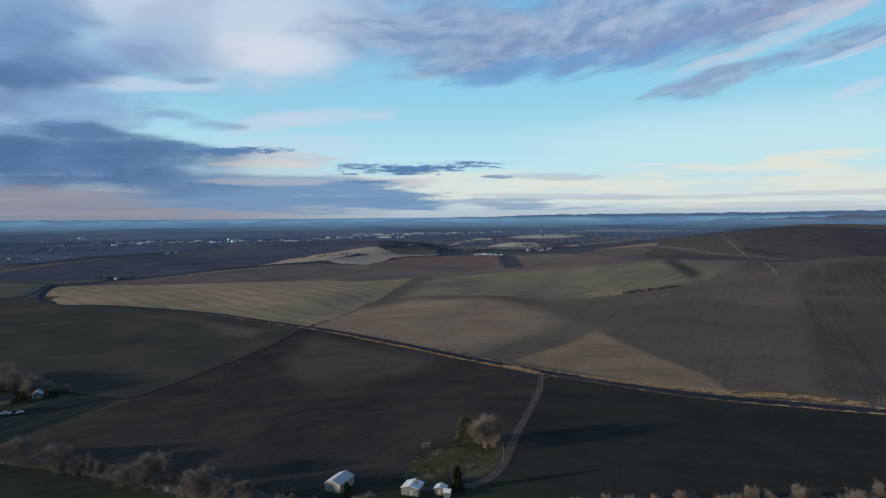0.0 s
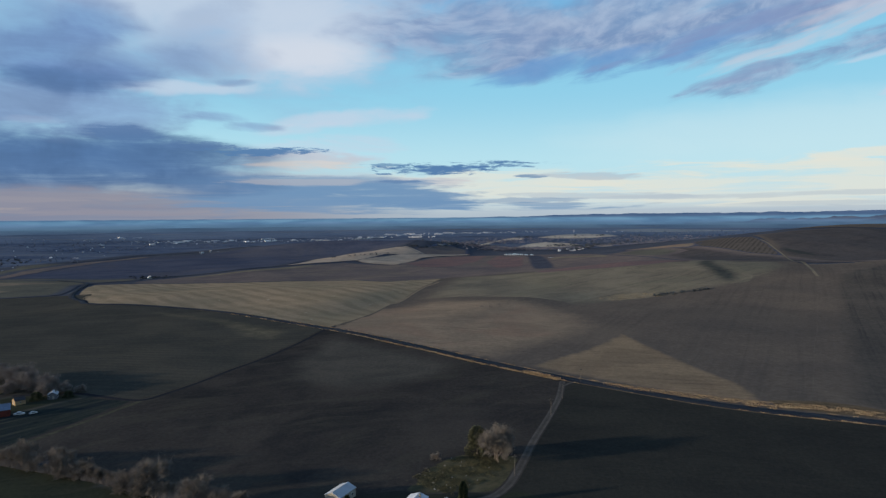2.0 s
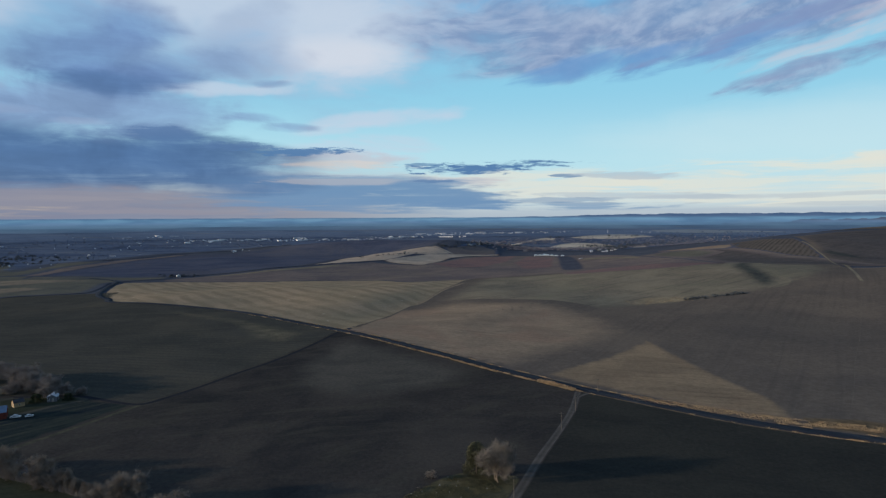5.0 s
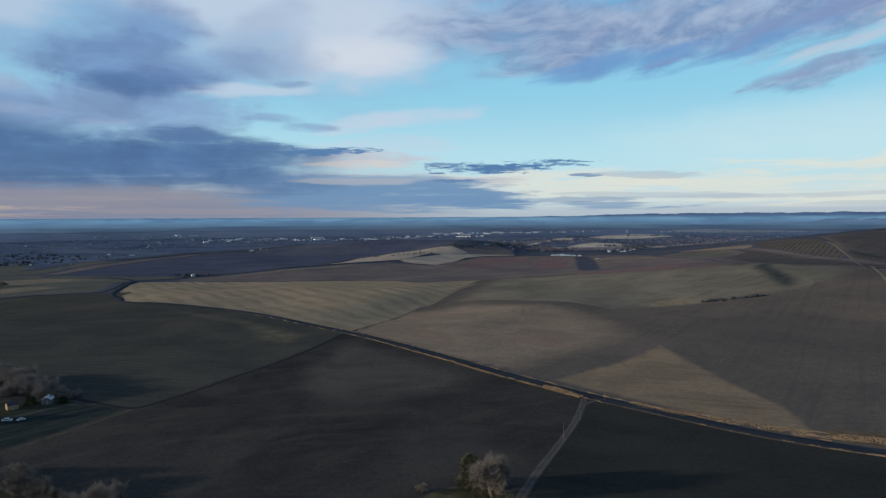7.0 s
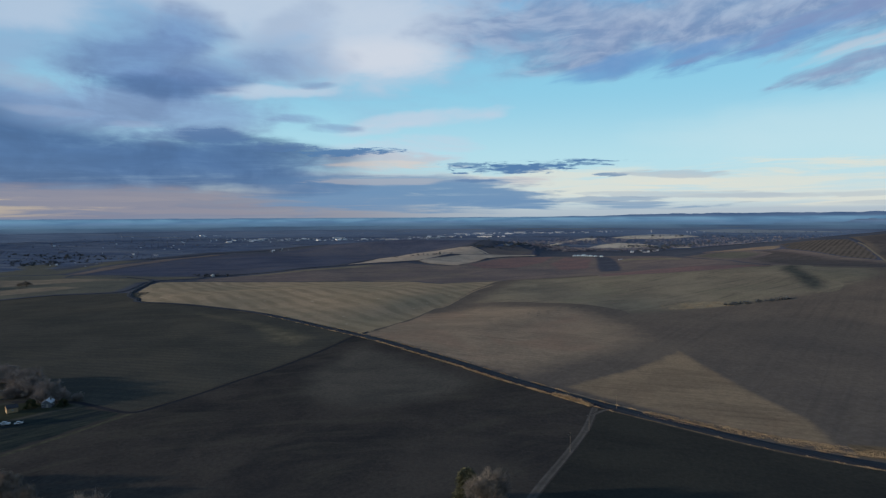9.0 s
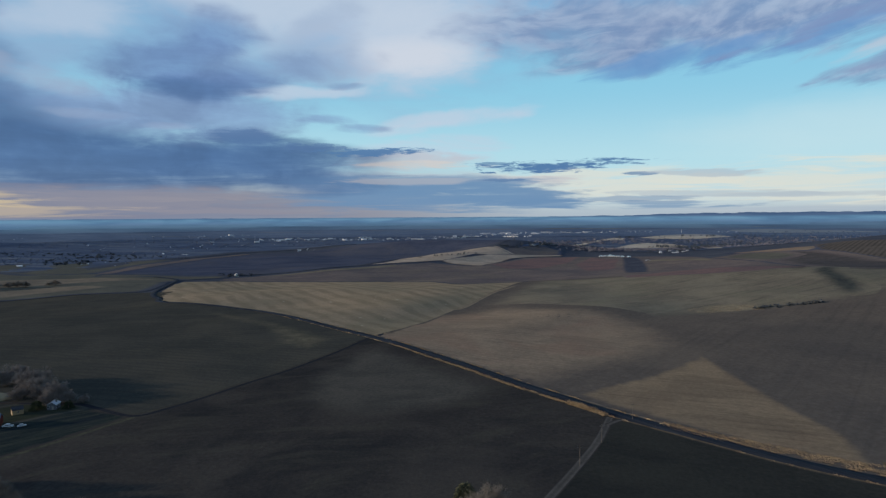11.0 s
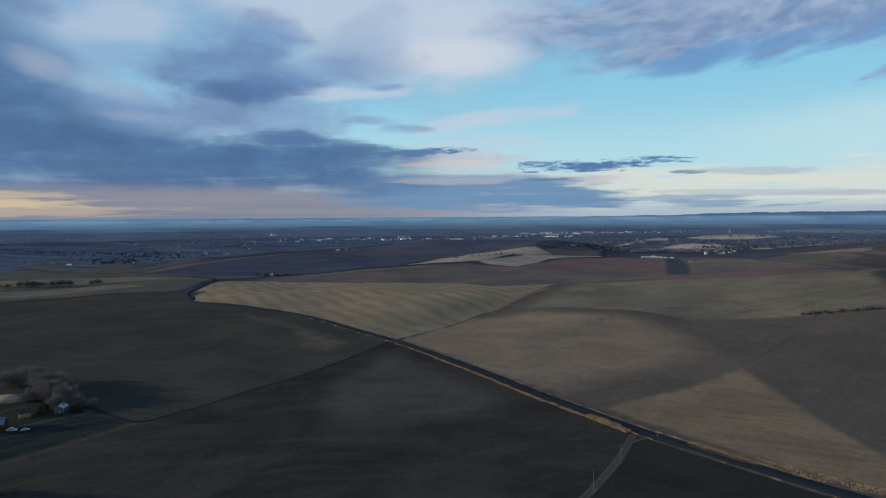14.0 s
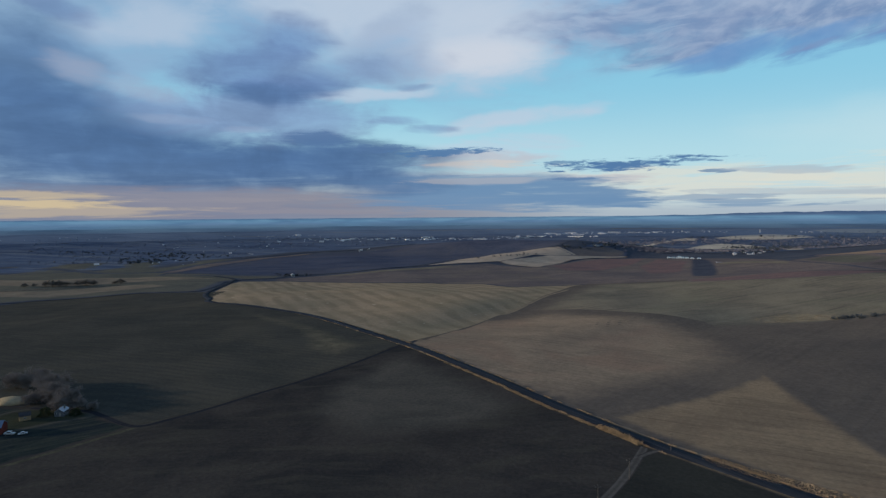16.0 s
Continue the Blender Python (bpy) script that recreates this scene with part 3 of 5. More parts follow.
def ribbon(name, line, offsets, mat, label, layer=3, rise=None, category="road", every=4.0, kind="structure", rim=None, under=None):
    """A strip along a line, from side to side by the offsets, with an optional rise at each offset."""
    mat = over(mat, under) if under else mat
    p = rounded(line, 8)
    gap = np.r_[0, np.cumsum(np.hypot(*np.diff(p, axis=0).T))]
    s = np.arange(0, gap[-1], every)
    p = np.column_stack([np.interp(s, gap, p[:, 0]), np.interp(s, gap, p[:, 1])])
    d = np.gradient(p, axis=0)
    d /= np.hypot(d[:, 0], d[:, 1])[:, None]
    side = np.column_stack([d[:, 1], -d[:, 0]])
    faces, k = [], len(offsets)
    spread = (p[:, None] + side[:, None] * np.array(offsets)[:, None]).reshape(-1, 2)
    land = height(spread[:, 0], spread[:, 1]) + lift_at(spread[:, 0], spread[:, 1], layer) + np.tile(rise or [0.0] * k, len(p))
    verts = np.column_stack([spread, land])
    for a in range(len(p) - 1):
        for b in range(k - 1):
            faces.append((a * k + b, a * k + b + 1, (a + 1) * k + b + 1, (a + 1) * k + b))
    data = mesh_of(name, verts, faces, mat, True)
    data.attributes.new("edge", "FLOAT", "POINT").data.foreach_set("value", np.tile(rim or (0.1, 1.0, 0.1), len(p))[: len(verts)])
    return tagged(new(name, data), label, category, kind=kind)


# ---------------------------------------------------------------- ground and fields
def ground_sheet():
    nx, ny = 460, 420
    u = np.linspace(-1, 1, nx)
    x = 6000 * np.sinh(3.3 * u) / math.sinh(3.3)
    v = np.linspace(-0.62, 1, ny)
    y = 300 + 4750 * np.sinh(3.1 * v) / math.sinh(3.1)
    gx, gy = np.meshgrid(x, y)
    reach = np.hypot(gx, gy)
    z = height(gx, gy) - 0.1 - 0.5 * step(reach, 350, 700)  # the subsoil, just below the field sheets
    idx = np.arange(nx * ny).reshape(ny, nx)
    faces = np.stack([idx[:-1, :-1], idx[:-1, 1:], idx[1:, 1:], idx[1:, :-1]], -1).reshape(-1, 4)
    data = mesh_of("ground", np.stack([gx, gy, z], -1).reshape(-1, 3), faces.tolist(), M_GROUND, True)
    return tagged(new("ground", data), "dark rolling winter farmland reaching to the far valley", "ground", kind="structure")


ground_sheet()

ROAD = [(-800, 1176), (-750, 1158), (-706, 1117), (-680, 1068), (-648, 1000), (-602, 921), (-556, 853), (-512, 808), (-492, 780), (-463, 760), (-413, 744), (-356, 725), (-307, 704), (-250, 667), (-189, 622), (-132, 578),
        (-70, 523), (-27, 483), (6, 450), (33, 425), (64, 397), (105, 367), (132, 348), (158, 335), (184, 325), (223, 311), (300, 290), (420, 262), (600, 225)]
LANE = [(-128, 569), (-133, 511), (-143, 454), (-154, 416), (-161, 387), (-170, 360), (-179, 346), (-208, 354), (-225, 358), (-260, 352)]
DRIVE = [(62, 393), (55, 357), (46, 325), (35, 290), (27, 261), (20, 240), (10, 229), (-10, 226)]

field("field_wheat", [(-128, 569), (-133, 511), (-143, 454), (-154, 416), (-161, 387), (-170, 360), (-179, 346), (-225, 358), (-300, 350), (-520, 420), (-760, 640), (-780, 760), (-700, 870), (-560, 905), (-512, 808), (-463, 757), (-413, 741), (-307, 701), (-250, 664), (-189, 619)],
      M_WHEAT, "dark thin winter wheat field with faint contour rows", 10)
field("field_wheat_pale", [(-420, 725), (-330, 690), (-250, 645), (-189, 605), (-145, 565), (-143, 490), (-200, 520), (-250, 590), (-330, 640)], M_WHEAT_PALE, "yellowing patch of thin wheat below the road", 9, 1.6, soft=40, under=M_WHEAT)
field("field_fallow", [(-128, 572), (-70, 520), (-27, 480), (6, 447), (33, 422), (62, 396), (55, 357), (46, 325), (35, 290), (27, 261), (18, 236), (-20, 234), (-60, 222), (-92, 226), (-141, 246), (-195, 272), (-195, 291), (-185, 316), (-177, 344), (-165, 375), (-150, 425), (-137, 500)],
      M_FALLOW, "almost black tilled field with cloudy lighter patches", 9)
field("field_fallow_pale", [(-128, 568), (-70, 520), (-27, 480), (8, 446), (10, 410), (-20, 370), (-70, 350), (-120, 380), (-140, 440), (-133, 500)], M_FALLOW_PALE, "drier paler tilled soil beside the road", 9, 1.6, soft=45, under=M_FALLOW)
field("field_fallow_south", [(64, 394), (105, 363), (132, 344), (158, 331), (184, 321), (223, 307), (300, 286), (420, 258), (560, 220), (420, 150), (200, 190), (60, 215), (22, 240), (29, 261), (37, 290), (48, 325), (57, 357)],
      M_FALLOW_R, "dark tilled field beside the gravel drive", 9)
field("field_stubble", [(-630, 1108), (-674, 1092), (-664, 1052), (-632, 990), (-586, 914), (-543, 850), (-510, 815), (-488, 783), (-460, 764), (-413, 748), (-356, 729), (-307, 708), (-250, 671), (-189, 626), (-128, 579), (-112, 640), (-97, 738), (-70, 900), (-44, 1125), (-94, 1062), (-130, 1020), (-209, 1119), (-311, 1147), (-409, 1122), (-511, 1141), (-586, 1130)],
      M_STUBBLE, "pale green-gold stubble field with drilled stripes", 10)
field("field_slope", [(-124, 574), (-70, 527), (-27, 487), (6, 454), (33, 429), (64, 401), (105, 371), (135, 352), (162, 338), (185, 329), (223, 315), (300, 294), (420, 266), (600, 230), (1300, 420), (1500, 900), (1100, 1010), (800, 990), (560, 960), (500, 1000), (400, 1080), (260, 1100), (130, 1100), (40, 1100), (-38, 1130), (-72, 900), (-100, 738), (-114, 640)],
      M_SLOPE, "broad brown worked slope with vertical tractor lines", 10, under=M_HILLSIDE)
field("field_upland", [(125, 690), (60, 672), (0, 684), (-60, 715), (-95, 748), (-72, 900), (-42, 1110), (-38, 1150), (40, 1120), (130, 1120), (260, 1120), (400, 1120), (540, 1090), (500, 960), (420, 850), (330, 780), (230, 735), (165, 705)],
      M_UPLAND, "olive grey rounded stubble hill", 10, 2, soft=70, under=M_SLOPE)
# its long dark border paints the shade where the hillside slopes away
field("field_hillside", [(-96, 770), (-101, 738), (-114, 640), (-124, 574), (-70, 527), (-27, 487), (6, 454), (33, 431), (42, 426), (66, 458), (90, 484), (120, 520), (148, 565), (142, 640), (110, 735), (10, 795), (-60, 810)],
      M_HILLSIDE, "tan grazed hillside falling to the road", 10, 3.0, soft=80, firm=8, under=M_SLOPE)
field("field_slope_dark", [(184, 332), (235, 316), (300, 296), (420, 268), (600, 232), (1250, 420), (1350, 850), (900, 950), (600, 930), (455, 835), (365, 668), (262, 478)], M_SLOPE_DARK, "darker streaked part of the brown slope", 10, 1.7, soft=35, under=M_SLOPE)
field("field_wedge", [(133, 552), (108, 508), (84, 476), (63, 456), (40, 428), (66, 404), (105, 374), (132, 355), (166, 340), (170, 383), (160, 418), (151, 455), (142, 500)],
      M_WEDGE, "lighter brown triangular stubble corner above the road", 10, 3.8, soft=12, under=M_SLOPE)
field("field_brown", [(-598, 1240), (-540, 1320), (-453, 1470), (-336, 1635), (-206, 1545), (-188, 1570), (-159, 1760), (-124, 1895), (-66, 1962), (70, 1960), (200, 1950), (300, 1800), (330, 1560), (400, 1400), (420, 1250), (330, 1130), (130, 1110), (-44, 1130), (-94, 1066), (-130, 1024), (-209, 1122), (-311, 1150), (-409, 1125), (-511, 1144), (-580, 1134), (-625, 1112), (-640, 1160)],
      M_BROWN, "red-brown ploughland behind the stubble field", 16, soft=15, under=M_GROUND)
field("field_pale_rim", [(-598, 1232), (-540, 1310), (-453, 1462), (-400, 1540), (-380, 1500), (-440, 1400), (-500, 1310), (-560, 1240)], M_UPLAND, "thin pale headland strip", 14, 2, soft=10, under=M_BROWN)
field("field_straw", [(-480, 1500), (-450, 1600), (-455, 1776), (-403, 1830), (-381, 1990), (-331, 2050), (-262, 2110), (-226, 2110), (-191, 2043), (-156, 1963), (-228, 1905), (-262, 1900), (-300, 1690), (-385, 1610)],
      M_STRAW, "pale straw-coloured grass hill", 12, 2, soft=10, under=M_NAVY)
field("field_straw_low", [(-317, 1675), (-276, 1793), (-228, 1908), (-160, 1955), (-80, 2008), (-11, 2060), (-11, 2012), (-93, 1943), (-150, 1851), (-187, 1545), (-208, 1550), (-285, 1623)],
      M_STRAW, "pale straw grass strip below the hill", 12, 3, soft=8, under=M_BROWN)
field("field_red", [(-184, 1604), (-146, 1789), (-66, 1955), (54, 1950), (22, 1660), (-39, 1480), (-122, 1450)],
      M_RED, "brick-red ploughland", 16, 2, soft=25, under=M_BROWN)
field("field_plum", [(70, 1934), (150, 1735), (123, 1423), (48, 1393), (23, 1589)], M_RED, "dull red ploughland", 16, 2, soft=20, under=M_BROWN)
field("field_dark", [(140, 1900), (200, 1880), (200, 1600), (190, 1400), (175, 1260), (120, 1270), (123, 1423), (142, 1735)],
      M_DARK, "dark wet ploughland", 16, 2, soft=22, under=M_BROWN)
field("field_brown_strip", [(111, 1115), (200, 1160), (300, 1130), (420, 1150), (372, 1105), (300, 1060), (220, 1050), (150, 1062), (114, 1070)], M_RED, "rust-brown strip along the crest", 10, 3, soft=10, under=M_BROWN)
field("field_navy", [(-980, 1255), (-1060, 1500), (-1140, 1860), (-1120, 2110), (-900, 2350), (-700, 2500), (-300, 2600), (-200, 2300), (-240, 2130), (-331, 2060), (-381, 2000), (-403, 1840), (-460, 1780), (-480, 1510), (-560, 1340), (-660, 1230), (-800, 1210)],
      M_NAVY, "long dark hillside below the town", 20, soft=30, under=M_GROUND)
field("field_navy_rim", [(-970, 1262), (-1051, 1505), (-1130, 1860), (-1110, 2120), (-1150, 2110), (-1190, 1860), (-1110, 1480), (-1010, 1250)], M_BROWN, "thin brown headland beside the dark hillside", 16, 3, soft=8, under=M_NAVY)
field("field_ploughed", [(535, 1530), (560, 1640), (640, 1660), (700, 1600), (689, 1540), (684, 1493), (665, 1413), (642, 1334), (600, 1382), (569, 1466)],
      M_PLOUGH, "ridged brown ploughland on the hilltop", 12, 2, soft=8, under=M_NAVY)
field("field_dark_hill", [(646, 1337), (668, 1413), (690, 1500), (720, 1660), (1000, 1800), (1500, 1700), (1700, 1300), (1100, 1040), (800, 1020)],
      M_DARKBROWN, "dark ploughed back slope", 22, soft=25, under=M_SLOPE)
field("field_back_slope", [(330, 1560), (400, 1400), (420, 1250), (400, 1130), (520, 1080), (600, 950), (800, 1020), (646, 1337), (600, 1382), (569, 1466), (535, 1530), (450, 1640)], M_DARKBROWN, "dark brown hollow behind the stubble hill", 16, soft=60, under=M_BROWN)
field("field_hollow", [(352, 1050), (385, 1120), (425, 1180), (440, 1120), (412, 1040), (400, 960), (385, 880), (352, 820), (318, 830), (326, 920), (338, 980)], M_HOLLOW, "dark damp green hollow in the hillside", 10, 3.2, smooth=4, soft=42, under=M_UPLAND)
field("field_hollow", [(665, 1395), (690, 1430), (705, 1400), (720, 1340), (705, 1320), (680, 1350)], M_HOLLOW, "dark damp hollow beside the hill track", 10, 3.2, smooth=4, soft=18, under=M_DARKBROWN)
field("field_flank", [(-199, 2081), (-150, 2170), (-76, 2253), (-17, 2195), (-16, 2068), (-84, 1979), (-142, 1883), (-170, 1980)], M_BROWN, "purple-brown ploughland behind the straw hill", 14, 2.5, soft=20, under=M_NAVY)
field("field_tan_ridge", [(380, 1700), (470, 1660), (577, 1600), (535, 1530), (512, 1520), (445, 1580), (390, 1650)], M_HILLSIDE, "thin tan ridge top", 14, 2, soft=25, under=M_NAVY)
field("field_hilltop", [(900, 1950), (1300, 2300), (2200, 2200), (2400, 1800), (1600, 1750), (1050, 1840)],
      M_SLOPE, "brown rounded hilltop", 30, soft=40, under=M_GROUND)
field("field_hilltop_green", [(1500, 2000), (1750, 2150), (2100, 2000), (1800, 1850)], M_UPLAND, "dull green field on the hilltop", 24, 2, soft=50, under=M_SLOPE)
field("field_west", [(-1500, 560), (-800, 690), (-780, 770), (-705, 880), (-620, 915), (-700, 1085), (-690, 1215), (-800, 1215), (-980, 1260), (-1400, 1300), (-1900, 1100)], M_DULLGREEN, "dull green-brown grazing beside the road bend", 18, 0.8, soft=30, under=M_GROUND)
field("field_tan_west", [(-1300, 860), (-944, 917), (-877, 1028), (-807, 1092), (-737, 1132), (-790, 1160), (-854, 1150), (-930, 1155), (-1031, 1114), (-1082, 1034), (-1350, 1010)],
      M_TANWEST, "tan stubble strip behind the winter wheat", 14, soft=30, under=M_DULLGREEN)
field("field_tan_west", [(-1100, 690), (-789, 786), (-775, 869), (-740, 947), (-724, 1007), (-812, 1026), (-877, 991), (-892, 929), (-912, 882), (-1200, 820)],
      M_TANWEST, "dull tan stubble strip beside the winter wheat", 14, soft=45, under=M_DULLGREEN)
field("field_west_green", [(-1000, 1270), (-960, 1180), (-800, 1175), (-700, 1130), (-640, 1180), (-660, 1225), (-800, 1215), (-980, 1250)], M_DULLGREEN, "dull green-brown hollow beside the road bend", 14, soft=25, under=M_GROUND)
field("field_west_green", [(-1700, 1330), (-1390, 1293), (-1120, 1180), (-1010, 1260), (-1110, 1490), (-1200, 1880), (-1330, 1700), (-1500, 1600)], M_DULLGREEN, "dull green-brown pasture below the town", 20, soft=60, under=M_GROUND)
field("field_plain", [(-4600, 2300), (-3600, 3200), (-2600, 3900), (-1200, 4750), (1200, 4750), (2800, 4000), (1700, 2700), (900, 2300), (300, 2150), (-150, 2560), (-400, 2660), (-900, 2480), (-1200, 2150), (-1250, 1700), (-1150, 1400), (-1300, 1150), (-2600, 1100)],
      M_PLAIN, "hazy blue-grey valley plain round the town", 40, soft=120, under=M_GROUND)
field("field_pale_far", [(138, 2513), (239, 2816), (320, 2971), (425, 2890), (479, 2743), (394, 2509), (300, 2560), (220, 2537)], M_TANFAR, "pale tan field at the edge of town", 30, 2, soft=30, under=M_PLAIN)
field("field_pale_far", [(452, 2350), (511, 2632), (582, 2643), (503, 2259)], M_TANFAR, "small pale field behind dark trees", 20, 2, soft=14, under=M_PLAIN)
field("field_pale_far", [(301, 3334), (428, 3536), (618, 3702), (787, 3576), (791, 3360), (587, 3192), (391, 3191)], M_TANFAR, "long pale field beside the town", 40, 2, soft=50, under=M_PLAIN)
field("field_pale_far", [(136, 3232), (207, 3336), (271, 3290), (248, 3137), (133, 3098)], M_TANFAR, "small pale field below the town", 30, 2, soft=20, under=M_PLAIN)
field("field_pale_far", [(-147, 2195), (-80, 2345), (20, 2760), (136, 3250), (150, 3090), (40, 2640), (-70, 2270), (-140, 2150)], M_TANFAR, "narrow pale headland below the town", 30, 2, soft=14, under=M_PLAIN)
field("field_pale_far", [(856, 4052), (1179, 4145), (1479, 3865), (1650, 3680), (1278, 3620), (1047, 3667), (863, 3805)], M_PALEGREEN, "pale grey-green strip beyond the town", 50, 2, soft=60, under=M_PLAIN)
field("field_pale_far", [(190, 1590), (200, 1635), (240, 1630), (330, 1530), (318, 1470), (260, 1540)], M_UPLAND, "thin pale headland behind the red fields", 12, 3, soft=14, under=M_BROWN)
field("field_olive_far", [(330, 1560), (420, 1640), (480, 1560), (500, 1480), (430, 1400), (380, 1440)], M_DULLGREEN, "dull olive field behind the crest", 16, 2, soft=40, under=M_BROWN)
for k, (px_, py_, lx, ly) in enumerate(((-1100, 3950, 260, 40), (-700, 4150, 300, 45), (-1700, 3600, 220, 40), (-2100, 3100, 200, 30), (200, 4300, 420, 60), (-1480, 1905, 90, 14), (-1370, 2075, 70, 10), (-1600, 1690, 110, 14), (-1800, 2110, 90, 12), (1000, 4350, 300, 50))):
    field("field_far_strip", [(px_ - lx, py_ - ly), (px_ + lx, py_ - 0.4 * ly), (px_ + lx, py_ + ly), (px_ - lx, py_ + 0.6 * ly)], M_UPLAND, "thin pale field strip in the valley plain", 45, 2, soft=10, under=M_PLAIN)
field("pasture", [(-260, 330), (-195, 272), (-141, 246), (-92, 226), (-60, 215), (-60, 120), (-300, 120), (-420, 300)], M_GREEN, "short dark green pasture below the hedgerow", 10, soft=6, under=M_GROUND)

field("house_yard", [(-60, 224), (-20, 236), (14, 237), (24, 243), (60, 220), (200, 195), (420, 156), (420, 60), (-60, 60)], M_GREEN, "dark rough grass round the cottages", 8, 1.4, soft=9, under=M_FALLOW_R)
field("lawn", [(-17.2, 235.7), (-15, 242.8), (-13.2, 250.4), (-9.6, 258.4), (-4.9, 265.8), (0.8, 270.9), (8.4, 273.5), (16.6, 272), (27.4, 269.7), (23.6, 251.6), (19.2, 241), (14.3, 235.5), (2.8, 235.3), (-7.3, 233.5)],
      M_LAWN, "small mossy burial lawn beside the drive", 3, 2, 3, "lawn", soft=1.5, under=M_FALLOW)
field("grass_bank", [(80, 388), (105, 371), (132, 352), (158, 339), (184, 329), (226, 314), (231, 318), (221, 336), (210, 347), (193, 355), (169, 357), (138, 364), (109, 379), (90, 386)], M_VERGE, "golden dry grass bank above the road", 4, 3, 2, "grass bank", soft=7, under=M_SLOPE)
field("gully", [(159, 758), (176, 787), (190, 795), (205, 799), (220, 796), (233, 789), (228, 770), (212, 757), (195, 751), (175, 748), (163, 746)], M_GULLY, "dull golden grass gully in the hillside", 5, 3.4, 3, "gully", soft=9, under=M_UPLAND)
field("paddock", [(-179, 346), (-225, 358), (-330, 345), (-330, 260), (-215, 250), (-198, 274), (-190, 300), (-183, 325)], M_PADDOCK, "dark green rough paddock beside the farmstead", 8, 1.5, soft=5, under=M_FALLOW)
field("farmyard", [(-262, 330), (-258, 352), (-225, 358), (-212, 352), (-222, 338), (-235, 318)], M_GREEN, "dark green farmyard grass", 5, 2, 3, "yard", soft=6, under=M_WHEAT)

ribbon("road", ROAD, (-4.0, -3.6, 0, 3.6, 4.0), M_ASPHALT, "narrow dark asphalt country road", 3.5, (0.0, 0.25, 0.34, 0.25, 0.0), rim=(1, 1, 1, 1, 1))
ribbon("verge_north", ROAD[12:27], (-6.0, -4.9, -4.0), M_VERGE, "dry golden grass verge along the road", 3, rim=(0.0, 0.8, 1.0), category="verge", under=M_HILLSIDE)
ribbon("verge_south", ROAD[12:27], (4.0, 5.0, 6.4), M_VERGE, "dry golden grass verge along the road", 3, rim=(1.0, 0.8, 0.0), category="verge", under=M_FALLOW)
ribbon("verge_drive", ROAD[16:21], (4.6, 5.8, 7.4), M_VERGE, "broad golden verge beside the drive's mouth", 3.2, rim=(0.6, 1.0, 0.0), category="verge", under=M_FALLOW)
ribbon("lane", LANE, (-1.9, -1.1, 0, 1.1, 1.9), M_EARTH, "dark earth farm lane with two wheel tracks", 2.5, category="lane", rim=(0.0, 0.9, 0.6, 0.9, 0.0), under=M_FALLOW)
ribbon("lane_verge", LANE[:7], (1.6, 2.6, 3.8), M_VERGE_DULL, "thin dull grass verge beside the farm lane", 2.2, category="verge", rim=(0.0, 0.8, 0.0), under=M_FALLOW)
ribbon("grass_track", [(-177, 346), (-182, 325), (-189, 300), (-198, 274), (-215, 250)], (-2.8, 0, 2.8), M_VERGE_DULL, "faint pale grass track beside the fallow field", 2.0, rim=(0.0, 1.0, 0.0), category="track", under=M_FALLOW)
ribbon("drive", DRIVE, (-2.3, -1.3, -0.3, 0.3, 1.3, 2.3), M_GRAVEL, "grey gravel drive leading to the houses", 2.5, rim=(0.0, 0.75, 0.5, 0.5, 0.75, 0.0), category="drive", under=M_FALLOW)
ribbon("drive_mouth", [(73, 391), (66, 387), (60, 379)], (-1.6, 0, 1.6), M_GRAVEL, "gravel splay where the drive meets the road", 3, category="drive", every=2.0, under=M_FALLOW)
ribbon("field_track", [(689, 1540), (684, 1493), (665, 1413), (646, 1337), (600, 1200), (500, 960), (450, 845), (441, 820)], (-3.0, 0, 3.0), M_UPLAND, "pale farm track over the hill", 2.2, category="track", under=M_SLOPE)
ribbon("tractor_track", [(441, 820), (361, 671), (305, 565), (258, 481), (215, 400), (190, 355)], (-1.0, 0, 1.0), M_UPLAND, "faint tractor line down the slope", 1.6, rim=(0.0, 0.4, 0.0), category="track", under=M_SLOPE)
ribbon("valley_line", [(-122, 590), (-108, 640), (-95, 738), (-69, 900), (-50, 1000)], (-1.8, 0, 1.8), M_STUBBLE, "pale grassed waterway between the fields", 2.5, category="track", under=M_HILLSIDE)
ribbon("hill_track", [(-234, 2117), (-191, 2043), (-156, 1963)], (-5, 0, 5), M_STRAW, "pale track on the straw hill", 5, category="track", under=M_STRAW)
ribbon("west_road", [(-1100, 820), (-962, 848), (-930, 885), (-888, 935), (-855, 991)], (-4, 0, 4), M_EARTH, "dark ditch line between tan strips", 3, category="ditch", under=M_HILLSIDE)


